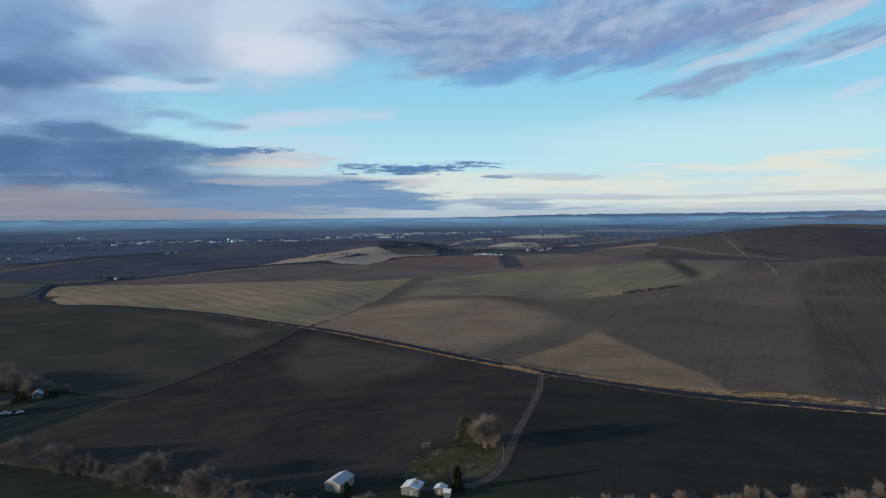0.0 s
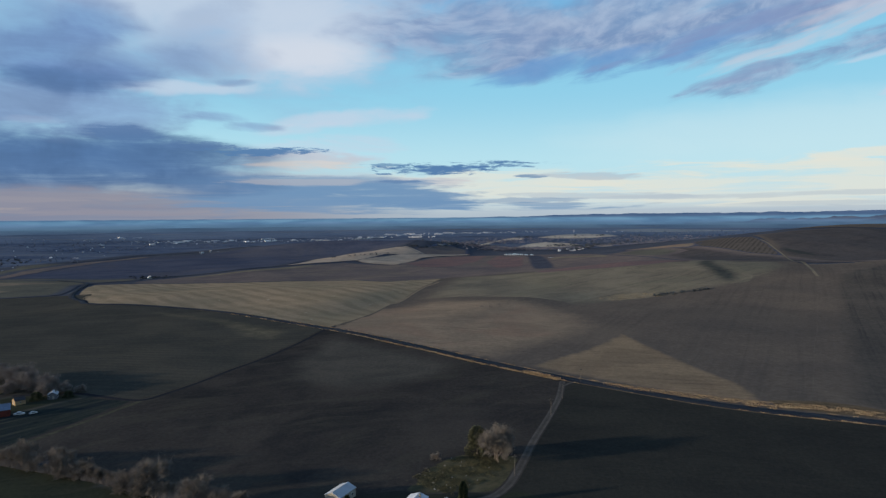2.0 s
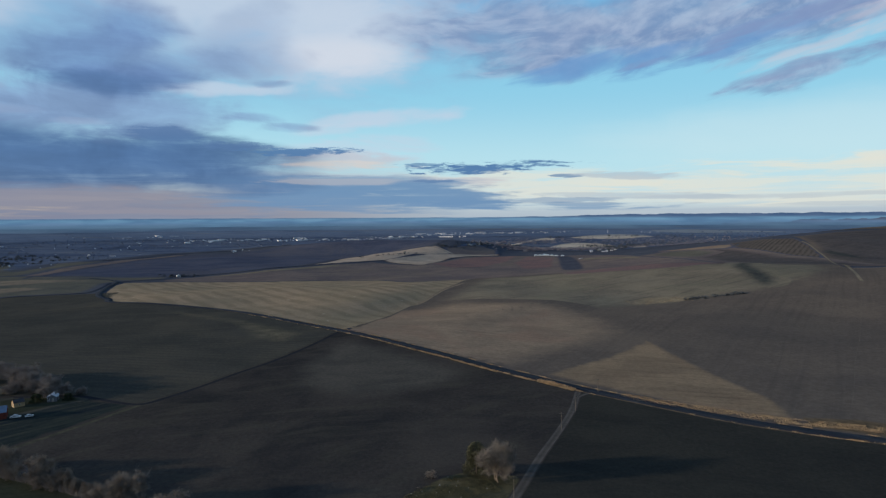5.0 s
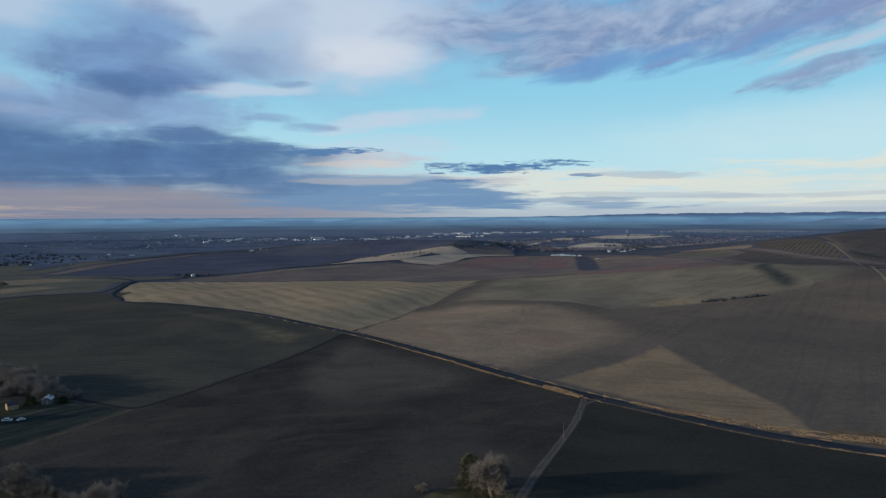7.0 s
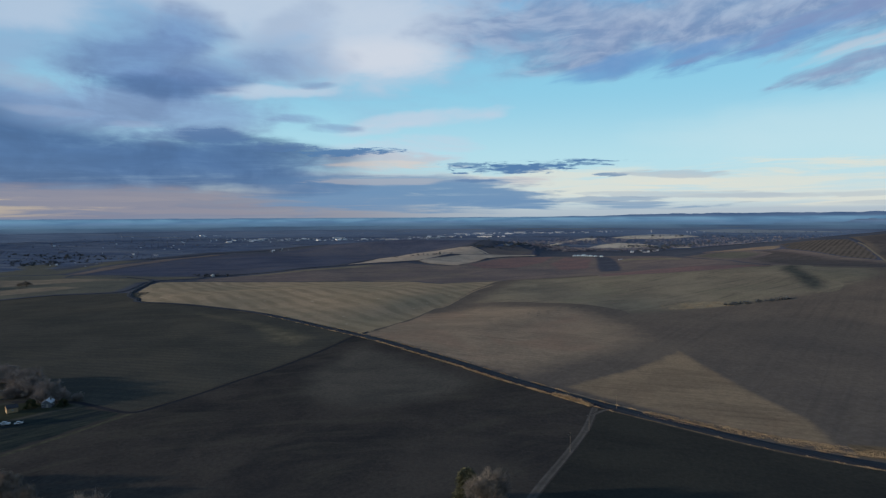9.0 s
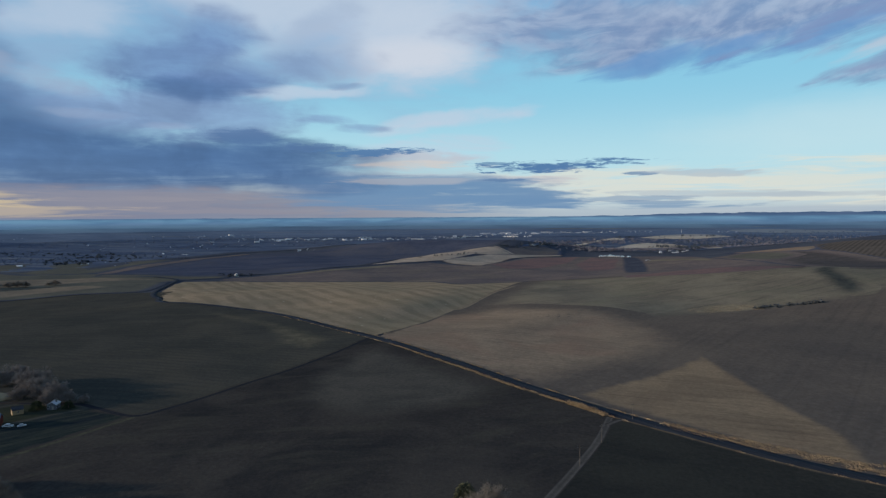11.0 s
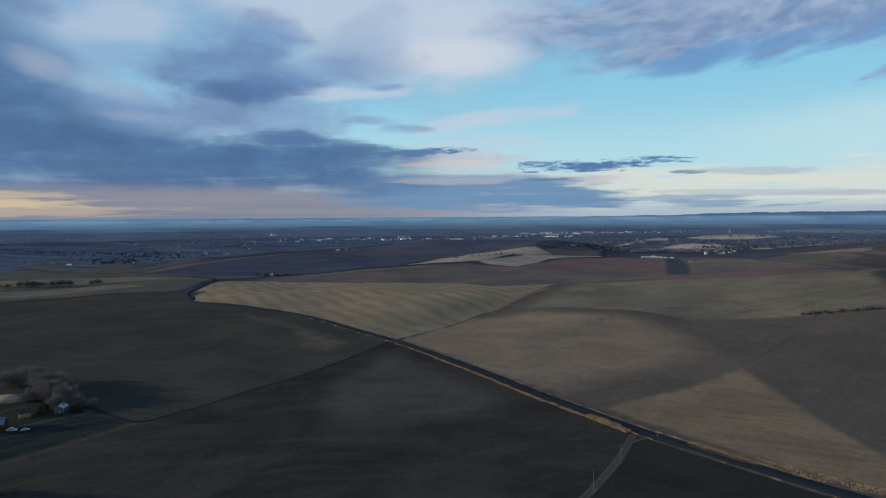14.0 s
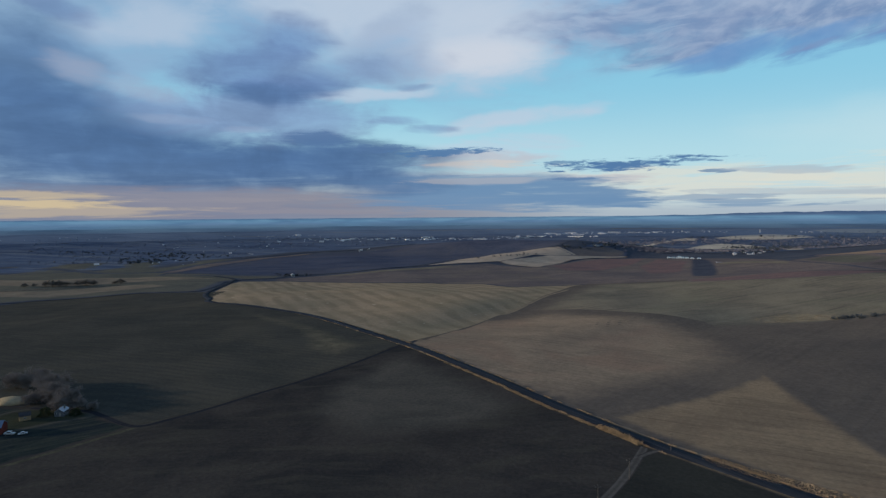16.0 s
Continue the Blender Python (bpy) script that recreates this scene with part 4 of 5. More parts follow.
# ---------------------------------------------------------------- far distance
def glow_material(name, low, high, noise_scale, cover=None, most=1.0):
    """Far hazy hills, valley fog and haze that glow by themselves, too far off to show any shading."""
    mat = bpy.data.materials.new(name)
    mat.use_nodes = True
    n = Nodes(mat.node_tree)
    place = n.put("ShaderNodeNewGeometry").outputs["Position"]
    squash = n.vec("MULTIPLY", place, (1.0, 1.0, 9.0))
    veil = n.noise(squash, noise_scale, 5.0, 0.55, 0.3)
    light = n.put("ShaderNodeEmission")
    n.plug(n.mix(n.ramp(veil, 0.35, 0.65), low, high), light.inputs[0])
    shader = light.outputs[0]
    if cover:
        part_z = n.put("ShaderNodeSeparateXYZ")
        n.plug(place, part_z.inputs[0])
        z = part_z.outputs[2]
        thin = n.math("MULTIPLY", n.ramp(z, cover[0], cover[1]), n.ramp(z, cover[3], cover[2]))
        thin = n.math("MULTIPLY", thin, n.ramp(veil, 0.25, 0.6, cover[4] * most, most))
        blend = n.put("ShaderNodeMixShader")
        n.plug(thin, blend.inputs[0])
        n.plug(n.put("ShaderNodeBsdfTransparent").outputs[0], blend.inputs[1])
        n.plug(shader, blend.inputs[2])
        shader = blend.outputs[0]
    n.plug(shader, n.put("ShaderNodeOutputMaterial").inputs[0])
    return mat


def far_wall(name, mat, label, distance, start, stop, bottom, top, category):
    """A curved strip of distance round the view; top gives its upper edge in metres by bearing."""
    verts, faces = [], []
    bearings = np.arange(start, stop, 0.25)
    for b in bearings:
        x, y = 30 + distance * math.sin(radians(b)), 50 + distance * math.cos(radians(b))
        verts += [(x, y, bottom), (x, y, top(b))]
    for i in range(len(bearings) - 1):
        faces.append((2 * i, 2 * i + 2, 2 * i + 3, 2 * i + 1))
    return tagged(new(name, mesh_of(name, verts, faces, mat)), label, category, kind="structure")


def wobble(b, seed):
    return noise.fractal((b * 0.35, seed, 0.0), 1.0, 2.0, 4)


# ridge, foothills and fog emit their hazy blue; no light falls on them
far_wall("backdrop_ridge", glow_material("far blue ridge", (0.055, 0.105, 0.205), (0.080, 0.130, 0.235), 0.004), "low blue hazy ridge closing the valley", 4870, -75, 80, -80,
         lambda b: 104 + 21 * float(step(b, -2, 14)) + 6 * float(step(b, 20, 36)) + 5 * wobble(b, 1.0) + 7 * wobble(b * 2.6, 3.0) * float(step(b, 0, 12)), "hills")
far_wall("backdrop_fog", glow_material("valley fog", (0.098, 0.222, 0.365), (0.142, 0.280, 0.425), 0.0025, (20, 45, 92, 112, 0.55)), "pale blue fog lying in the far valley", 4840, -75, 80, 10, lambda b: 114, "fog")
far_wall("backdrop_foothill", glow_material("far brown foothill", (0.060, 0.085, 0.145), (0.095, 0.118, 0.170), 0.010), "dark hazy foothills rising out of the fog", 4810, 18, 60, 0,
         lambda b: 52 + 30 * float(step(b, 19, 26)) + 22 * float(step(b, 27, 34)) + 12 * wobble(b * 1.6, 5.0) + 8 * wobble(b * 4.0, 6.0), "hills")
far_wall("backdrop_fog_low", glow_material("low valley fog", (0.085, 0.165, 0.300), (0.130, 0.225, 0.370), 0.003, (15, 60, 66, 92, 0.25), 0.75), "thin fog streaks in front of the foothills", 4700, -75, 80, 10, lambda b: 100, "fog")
# two added see-through sheets whose own glow stands in for aerial haze
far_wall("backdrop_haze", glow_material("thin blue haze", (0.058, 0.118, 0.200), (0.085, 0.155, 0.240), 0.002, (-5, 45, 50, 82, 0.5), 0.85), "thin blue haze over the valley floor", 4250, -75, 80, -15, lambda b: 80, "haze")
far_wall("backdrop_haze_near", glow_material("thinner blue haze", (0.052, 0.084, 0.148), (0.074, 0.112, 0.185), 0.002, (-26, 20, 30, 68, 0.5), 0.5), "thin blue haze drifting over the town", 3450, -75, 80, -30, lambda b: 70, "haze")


# ---------------------------------------------------------------- trees
M_BARK = material("grey brown bark", (0.221, 0.176, 0.137), 0.95, (0.143, 0.117, 0.098), 1.5, 0.25)
M_TWIG = material("bare twigs", (0.231, 0.204, 0.179), 0.95, (0.149, 0.133, 0.119), 2.0, 0.4, bump=0)
M_TWIG_GREY = material("grey bare twigs", (0.270, 0.242, 0.225), 0.95, (0.195, 0.175, 0.168), 2.5, 0.4, bump=0)
M_NEEDLE = material("dark evergreen needles", (0.050, 0.060, 0.032), 0.9, (0.032, 0.042, 0.026), 1.0, 0.3, bump=0)
M_IVY = material("olive brown evergreen leaves", (0.128, 0.122, 0.074), 0.9, (0.080, 0.083, 0.054), 1.2, 0.3, bump=0)
# these three far tree colours are lifted and blued to paint in aerial haze
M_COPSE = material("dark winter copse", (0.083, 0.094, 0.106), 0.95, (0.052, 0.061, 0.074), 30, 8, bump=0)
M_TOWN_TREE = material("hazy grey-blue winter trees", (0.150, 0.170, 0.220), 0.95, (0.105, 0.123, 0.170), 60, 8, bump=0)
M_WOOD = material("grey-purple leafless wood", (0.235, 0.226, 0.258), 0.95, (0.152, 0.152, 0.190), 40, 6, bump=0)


class Wood:
    """Collects tapered limbs and twigs of one tree."""

    def __init__(self, seed):
        self.rng = random.Random(seed)
        self.limbs, self.limb_faces, self.twigs, self.twig_faces = [], [], [], []

    def tube(self, a, b, ra, rb, sides):
        d = (b - a).normalized()
        u = d.orthogonal().normalized()
        v = d.cross(u)
        k = len(self.limbs)
        for p, r in ((a, ra), (b, rb)):
            for i in range(sides):
                t = 2 * math.pi * i / sides
                self.limbs.append(p + (u * math.cos(t) + v * math.sin(t)) * r)
        for i in range(sides):
            j = (i + 1) % sides
            self.limb_faces.append((k + i, k + j, k + sides + j, k + sides + i))

    def sliver(self, a, d, length, width):
        u = d.orthogonal().normalized() * width
        u.rotate(Matrix.Rotation(self.rng.uniform(0, 6.28), 3, d))
        k = len(self.twigs)
        self.twigs += [a - u, a + u, a + d * length]
        self.twig_faces.append((k, k + 1, k + 2))

    def vector(self):
        r = self.rng
        return Vector((r.gauss(0, 1), r.gauss(0, 1), r.gauss(0, 1))).normalized()

    def grow(self, at, way, length, radius, level, deepest, spread, low=0.3):
        r = self.rng
        pieces = 3 if level < 2 else 2
        points = [at]
        for i in range(pieces):
            way = (way + self.vector() * 0.16 + Vector((0, 0, 0.06))).normalized()
            b = at + way * (length / pieces)
            self.tube(at, b, radius * (1 - 0.28 * i / pieces), radius * (1 - 0.28 * (i + 1) / pieces), 6 if level < 1 else 4 if level < 3 else 3)
            at = b
            points.append(at)
        if level == deepest:
            for _ in range(8):
                p = points[0].lerp(points[-1], r.random())
                self.sliver(p, (way + self.vector() * 0.7 + Vector((0, 0, 0.25))).normalized(), length * r.uniform(0.9, 2.0), 0.016)
            return
        if level >= deepest - 2:
            for _ in range(7):
                p = points[0].lerp(points[-1], r.random())
                self.sliver(p, (way + self.vector() * 0.9).normalized(), length * r.uniform(0.5, 1.0), 0.016)
        for i in range(r.randint(4, 5) + (4 if level == 0 else 0)):
            f = r.uniform(0.35, 1.0) if level else r.uniform(low, 1.0)
            p = points[0].lerp(points[-1], f)
            out = self.vector()
            out = (out - way * out.dot(way)).normalized()
            self.grow(p, (way * r.uniform(0.6, 1.0) + out * spread * r.uniform(0.7, 1.2)).normalized(), length * r.uniform(0.52, 0.72), radius * 0.5, level + 1, deepest, spread)


def bare_tree(name, seed, mat, label, group="", spread=0.85, stems=1, deepest=4, category="tree"):
    """A leafless tree ten metres high."""
    wood = Wood(seed)
    for s in range(stems):
        lean = Vector((wood.rng.gauss(0, 0.25), wood.rng.gauss(0, 0.25), 1)).normalized() if stems > 1 else Vector((0, 0, 1))
        wood.grow(Vector((wood.rng.gauss(0, 0.5), wood.rng.gauss(0, 0.5), -0.2)) if stems > 1 else Vector((0, 0, -0.2)), lean, 3.9, 0.26 / stems ** 0.5, 0, deepest, spread, 0.14)
    top = max(v.z for v in wood.twigs)
    k = 10.0 / top
    tree = tagged(new(name), label, category, group)
    part("trunk", mesh_of("trunk", [v * k for v in wood.limbs], wood.limb_faces, M_BARK), M_BARK, tree, "grey brown trunk and limbs")
    part("crown", mesh_of("crown", [v * k for v in wood.twigs], wood.twig_faces, mat), mat, tree, "fine leafless twigs")
    return tree


def evergreen(name, seed, mat, label, tall=10.0, wide=3.0, tip=0.15, count=2600, category="tree"):
    """A dense evergreen of many small sprays on a short trunk."""
    r = random.Random(seed)
    wood = Wood(seed)
    wood.tube(Vector((0, 0, -0.3)), Vector((0, 0, 0.8 * tall)), 0.03 * tall * 0.6, 0.02, 6)
    verts, faces = [], []
    for _ in range(count):
        f = r.random() ** 1.15
        reach = 0.5 * wide * ((1 - f) ** 0.75 + tip) * (0.75 + 0.25 * math.sin(9 * f + 3 * r.random()))
        a = r.uniform(0, 6.28)
        q = reach * math.sqrt(r.uniform(0.25, 1.0))
        p = Vector((q * math.cos(a), q * math.sin(a), 0.06 * tall + 0.93 * tall * f))
        d = (Vector((math.cos(a), math.sin(a), r.uniform(-0.3, 0.7))) + wood.vector() * 0.5).normalized()
        u = d.orthogonal().normalized()
        u.rotate(Matrix.Rotation(r.uniform(0, 6.28), 3, d))
        s = r.uniform(0.25, 0.55)
        k = len(verts)
        verts += [p - u * s * 0.5, p + u * s * 0.5, p + d * s * 1.3 + u * 0.1, p + d * s * 0.8 - u * 0.3 * s]
        faces += [(k, k + 1, k + 2), (k, k + 2, k + 3)]
    tree = tagged(new(name), label, category)
    part("trunk", mesh_of("trunk", wood.limbs, wood.limb_faces, M_BARK), M_BARK, tree, "short brown trunk")
    part("crown", mesh_of("crown", verts, faces, mat), mat, tree, "dense evergreen sprays")
    return tree


def stand(x, y, size=1.0, turn=0.0, wide=None):
    return Matrix.LocRotScale((x, y, float(height(x, y)) + 0.05), Euler((0, 0, radians(turn))), Vector((wide or size, wide or size, size)))


HEDGE = "bare trees along the hedgerow"
kinds = [bare_tree("bare_tree", 11 + k, M_TWIG, text, HEDGE, spread, stems) for k, (text, spread, stems) in enumerate((
    ("leafless tree with a broad fawn crown in the hedgerow", 0.95, 1), ("leafless multi-stemmed tree with upright pale twigs", 0.6, 3),
    ("leafless rounded tree with dense fawn twigs", 1.05, 2), ("leafless slender tree in the hedgerow", 0.7, 1)))]
ROW = [(-184, 255, 9.0, 2), (-176, 253, 12.1, 0), (-168, 250, 8.3, 2), (-156.5, 247, 9.9, 0), (-152, 246, 8.5, 2), (-148, 244.6, 8.0, 2), (-142, 242.5, 8.5, 1), (-138, 241, 8.1, 1), (-134.4, 240, 8.3, 1), (-130, 238.5, 7.5, 1), (-125, 236.5, 7.5, 2), (-118, 233.6, 10.8, 2),
       (-114, 232, 9.0, 2), (-111.4, 231.2, 11.5, 0), (-106, 229, 7.1, 2), (-89.5, 221.5, 9.4, 0), (-84, 220, 9.0, 2), (-78, 218, 10.1, 2), (-72.5, 216.5, 11.0, 1), (-68, 214.8, 7.6, 2), (-62.8, 213.7, 5.4, 2), (-58.7, 213.3, 5.6, 2), (-52.5, 212, 6.5, 1), (-46, 211, 4.5, 2),
       (-30, 211, 5.0, 2), (-25, 211.3, 6.2, 2), (28, 208, 5.5, 2), (44.5, 207, 7.5, 2), (55, 207, 8.0, 1), (60.8, 207, 7.4, 2), (72.3, 207, 7.9, 1), (79, 207, 9.2, 3), (85.7, 207, 7.2, 2), (95.3, 207, 7.1, 2), (100, 207, 8.3, 2), (103.8, 207, 10.6, 1),
       (110.5, 207, 9.2, 3), (115, 206, 6.5, 2), (122, 207, 11.8, 1), (125.5, 206, 8.5, 2), (136.4, 207, 7.0, 2), (142.1, 207, 9.3, 2), (148.1, 207, 12.0, 3), (154, 206, 10.0, 2)]
used = set()
for k, (x, y, tall, kind) in enumerate(ROW):
    place = stand(x, y, tall / 10, 47 * k, tall / 10 * (1.1 if kind in (0, 2) else 0.85))
    if kind in used:
        copy_thing(kinds[kind], place)
    else:
        kinds[kind].matrix_basis = place
        used.add(kind)

lone = bare_tree("bare_tree", 34, M_TWIG, "large round leafless tree on the burial lawn", spread=0.95, stems=3, deepest=4)
lone.matrix_basis = stand(16.5, 265.5, 1.6, 20, 1.7)
ivy_tree = evergreen("ivy_tree", 3, M_IVY, "tall olive ivy-covered tree beside the lawn", 12.0, 7.5, 0.6, 4200)
ivy_tree.matrix_basis = stand(9.5, 272.5)
cypress = evergreen("cypress", 4, M_NEEDLE, "dark green conical cypress beside the outbuilding", 8.5, 4.2, 0.2, 2400)
cypress.matrix_basis = stand(4.6, 225)
yew = evergreen("yew", 5, M_NEEDLE, "dark evergreen shrub at the shed corner", 6.0, 3.6, 0.3, 1200)
yew.matrix_basis = stand(-35.6, 221.5, 0.75)
shrub = bare_tree("shrub", 33, M_TWIG, "small leafless reddish shrub at the lawn edge", spread=1.0, stems=3, deepest=3, category="shrub")
shrub.matrix_basis = stand(-7.5, 265.5, 0.42, 10, 0.55)
for k, (x, y, s) in enumerate(((-11, 256, 0.22), (-5, 236, 0.2), (-64, 219, 0.35), (-45, 216, 0.28), (-20, 214, 0.3), (-4, 213, 0.3), (8, 214, 0.32), (12, 213, 0.35))):
    copy_thing(shrub, stand(x, y, s, 60 * k, s * 1.3))

# trees round the farmstead
FARM = "grey trees round the farmstead"
grey = [bare_tree("bare_tree", 50 + k, M_TWIG_GREY, text, FARM, 0.95, 2) for k, text in enumerate(("hazy grey leafless tree beside the farmstead", "broad grey leafless tree beside the farmstead"))]
for k, (x, y, tall) in enumerate(((-238, 356, 10), (-243, 362, 11), (-250, 364, 12), (-258, 368, 12), (-266, 372, 12), (-275, 378, 13), (-285, 384, 12), (-296, 388, 12), (-232, 358, 8), (-305, 380, 11), (-262, 360, 9), (-222, 360, 5))):
    if k < 2:
        grey[k].matrix_basis = stand(x, y, tall / 10, 0, tall / 10 * 1.15)
    else:
        copy_thing(grey[k % 2], stand(x, y, tall / 10, 70 * k, tall / 10 * 1.15))
yard_bush = evergreen("yew", 6, M_NEEDLE, "dark evergreen bush beside the farm sheds", 4.5, 5.5, 0.5, 900)
yard_bush.matrix_basis = stand(-237.5, 345)
copy_thing(yard_bush, stand(-223, 351, 0.8, 50))
# row of trees on the far tan strip
far_kind = bare_tree("bare_tree", 61, M_TWIG, "leafless brown tree standing on tan stubble", "trees on the tan strip", 0.9, 1)
for k, (x, y, tall) in enumerate(((-961, 926, 11), (-950, 930, 13), (-946, 941, 12), (-938, 948, 9), (-924, 959, 11), (-918, 972, 12), (-906, 976, 12), (-882, 1015, 11), (-890, 1008, 7), (-975, 915, 7), (-985, 905, 8), (-940, 935, 10))):
    if k == 0:
        far_kind.matrix_basis = stand(x, y, tall / 10, 0, tall / 10 * 1.3)
    else:
        copy_thing(far_kind, stand(x, y, tall / 10, 70 * k, tall / 10 * 1.3))


def copse(name, spots, mat, label, seed, kind="stuff"):
    """Far dark trees: ragged many-sided clumps, one small cluster of leaves and twigs for each tree."""
    r = random.Random(seed)
    verts, faces = [], []
    land = height([spot[0] for spot in spots], [spot[1] for spot in spots])
    for (x, y, wide, tall), z in zip(spots, land):
        z = float(z)
        for _ in range(26):
            a, f = r.uniform(0, 6.28), r.random()
            reach = 0.5 * wide * math.sin(math.pi * (0.12 + 0.8 * f)) * r.uniform(0.5, 1.0)
            p = Vector((x + reach * math.cos(a), y + reach * math.sin(a), z + tall * f))
            k = len(verts)
            s = 0.19 * wide
            for _v in range(3):
                verts.append(p + Vector((r.gauss(0, s), r.gauss(0, s), abs(r.gauss(0, s * 0.8)) - 0.2 * s)))
            faces.append((k, k + 1, k + 2))
    return tagged(new(name, mesh_of(name, verts, faces, mat)), label, "trees", kind=kind)


rt = random.Random(8)
spots = []
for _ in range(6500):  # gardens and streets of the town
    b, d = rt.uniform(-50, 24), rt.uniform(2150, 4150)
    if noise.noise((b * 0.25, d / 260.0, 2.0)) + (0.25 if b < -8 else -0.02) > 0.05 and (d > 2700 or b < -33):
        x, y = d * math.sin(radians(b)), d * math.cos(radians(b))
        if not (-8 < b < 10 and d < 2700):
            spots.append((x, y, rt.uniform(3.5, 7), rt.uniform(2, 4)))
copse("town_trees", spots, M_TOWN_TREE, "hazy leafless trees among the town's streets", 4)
spots = []
for x, y, n_, w_, h_ in ((-130, 2200, 10, 24, 6), (-105, 2260, 12, 26, 7), (-70, 2310, 14, 26, 7), (-20, 2480, 26, 50, 8), (40, 2560, 30, 50, 8), (350, 2600, 26, 34, 9), (430, 2480, 20, 40, 9), (480, 2440, 26, 44, 9), (560, 2700, 30, 60, 8), (380, 2320, 16, 40, 7), (-160, 2125, 7, 20, 6), (-200, 2121, 5, 14, 6), (330, 2180, 12, 34, 6), (640, 2900, 30, 120, 7), (1000, 3500, 60, 260, 9), (1300, 3500, 50, 260, 9), (620, 3420, 14, 60, 8), (250, 3300, 10, 40, 8), (-1400, 1570, 16, 36, 6), (-1470, 1700, 26, 60, 6), (-1510, 1850, 20, 60, 6), (-1600, 1950, 20, 90, 6), (-1820, 1900, 24, 120, 6)):
    for _ in range(n_):
        spots.append((x + rt.gauss(0, w_), y + rt.gauss(0, 0.5 * w_), rt.uniform(7, 13), rt.uniform(0.6, 1.1) * h_))
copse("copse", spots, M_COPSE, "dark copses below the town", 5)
spots = []
for x, y, n_, w_ in ((20, 2400, 130, 60), (110, 2400, 160, 60), (190, 2430, 160, 60), (80, 2290, 110, 50), (260, 2380, 110, 60), (330, 2330, 80, 60), (560, 2450, 90, 100), (900, 2900, 180, 200), (700, 3100, 140, 220), (1250, 3200, 140, 240), (150, 2950, 120, 140), (-20, 2900, 120, 120), (200, 3150, 80, 120)):
    for _ in range(n_):
        spots.append((x + rt.gauss(0, w_), y + rt.gauss(0, 0.6 * w_), rt.uniform(6, 11), rt.uniform(3.5, 7)))
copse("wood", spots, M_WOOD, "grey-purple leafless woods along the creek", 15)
spots = [(x + rt.gauss(0, 5), y + rt.gauss(0, 8), rt.uniform(4, 8), rt.uniform(3, 6)) for x, y in ((-342, 1801), (-323, 1832), (-294, 1860), (-285, 1886), (-350, 1790), (-300, 1850), (-196, 2077), (-180, 2105), (-400, 1770), (-260, 1905)) for _ in range(2)]
copse("hill_shrubs", spots, M_COPSE, "dark shrubs dotted along the straw hill", 6)
spots = [(x, 768 + 0.26 * (x - 229) + rt.gauss(0, 3.5), rt.uniform(2.5, 5), rt.uniform(1.0, 2.4)) for x in (rt.uniform(222, 292) for _ in range(46))]
copse("gully_shrubs", spots, M_COPSE, "dark shrubs in the golden gully", 7)
spots = [(-646 + rt.gauss(0, 26), 1236 + rt.gauss(0, 8), rt.uniform(4, 8), rt.uniform(2.5, 5.5)) for _ in range(26)]
copse("farm_trees", spots, M_COPSE, "dark trees round the far white farmhouse", 9)


# ---------------------------------------------------------------- dry grass
M_DRY = material("dry golden grass blades", (0.40, 0.300, 0.190), 0.9, (0.25, 0.185, 0.12), 3.0, 0.5, bump=0)


def grass(name, line, reach, count, tall, label, seed, clump=0.0, mat=M_DRY, category="dry grass"):
    """Upright dry blades scattered beside a line."""
    r = random.Random(seed)
    p = rounded(line, 6)
    gap = np.r_[0, np.cumsum(np.hypot(*np.diff(p, axis=0).T))]
    verts, faces = [], []
    while len(faces) < count:
        s = r.uniform(0, gap[-1])
        i = min(int(np.searchsorted(gap, s)), len(p) - 1)
        a, b = p[max(i - 1, 0)], p[i]
        f = (s - gap[max(i - 1, 0)]) / max(gap[i] - gap[max(i - 1, 0)], 1e-6)
        d = (b - a) / max(np.hypot(*(b - a)), 1e-6)
        off = r.uniform(*reach)
        x, y = a[0] + (b[0] - a[0]) * f + d[1] * off, a[1] + (b[1] - a[1]) * f - d[0] * off
        thick = noise.noise((x * 0.16, y * 0.16, seed * 1.7))
        if thick < clump - 0.3 + r.random() * 0.3:
            continue
        h = tall * r.uniform(0.5, 1.1) * (1 + 0.8 * max(thick, 0))
        t = r.uniform(0, 6.28)
        w_ = r.uniform(0.06, 0.16)
        k = len(verts)
        verts += [(x - w_ * math.cos(t), y - w_ * math.sin(t), 0.15), (x + w_ * math.cos(t), y + w_ * math.sin(t), 0.15), (x + r.gauss(0, 0.25) * h, y + r.gauss(0, 0.25) * h, 0.15 + h)]
        faces.append((k, k + 1, k + 2))
    verts = np.array(verts)
    verts[:, 2] += height(verts[:, 0], verts[:, 1])
    return tagged(new(name, mesh_of(name, verts, faces, mat)), label, category, kind="stuff")


grass("dry_grass", ROAD[13:27], (-5.4, -4.3), 7000, 0.55, "ragged golden dry grass on the upper road verge", 1, 0.25)
grass("dry_grass", ROAD[13:27], (4.5, 6.0), 7000, 0.55, "ragged golden dry grass on the lower road verge", 2, 0.25)
grass("dry_grass", [(84, 384), (107, 371), (140, 354), (165, 344), (190, 338), (222, 321)], (-5.5, 3.5), 9000, 0.45, "low golden dry grass on the bank above the road", 3, -0.1)
grass("dry_grass", ROAD[16:21], (5.0, 7.2), 9000, 0.65, "thick golden grass on the lower verge by the drive", 8, -0.05)
grass("reeds", [(40, 412), (50, 403), (60, 392)], (-1.6, 1.6), 1800, 1.7, "tall golden reeds at the drive's mouth", 4)
grass("dry_grass", [(162, 752), (180, 772), (205, 778), (230, 778)], (-16, 18), 1600, 0.6, "golden grass in the hillside gully", 5)

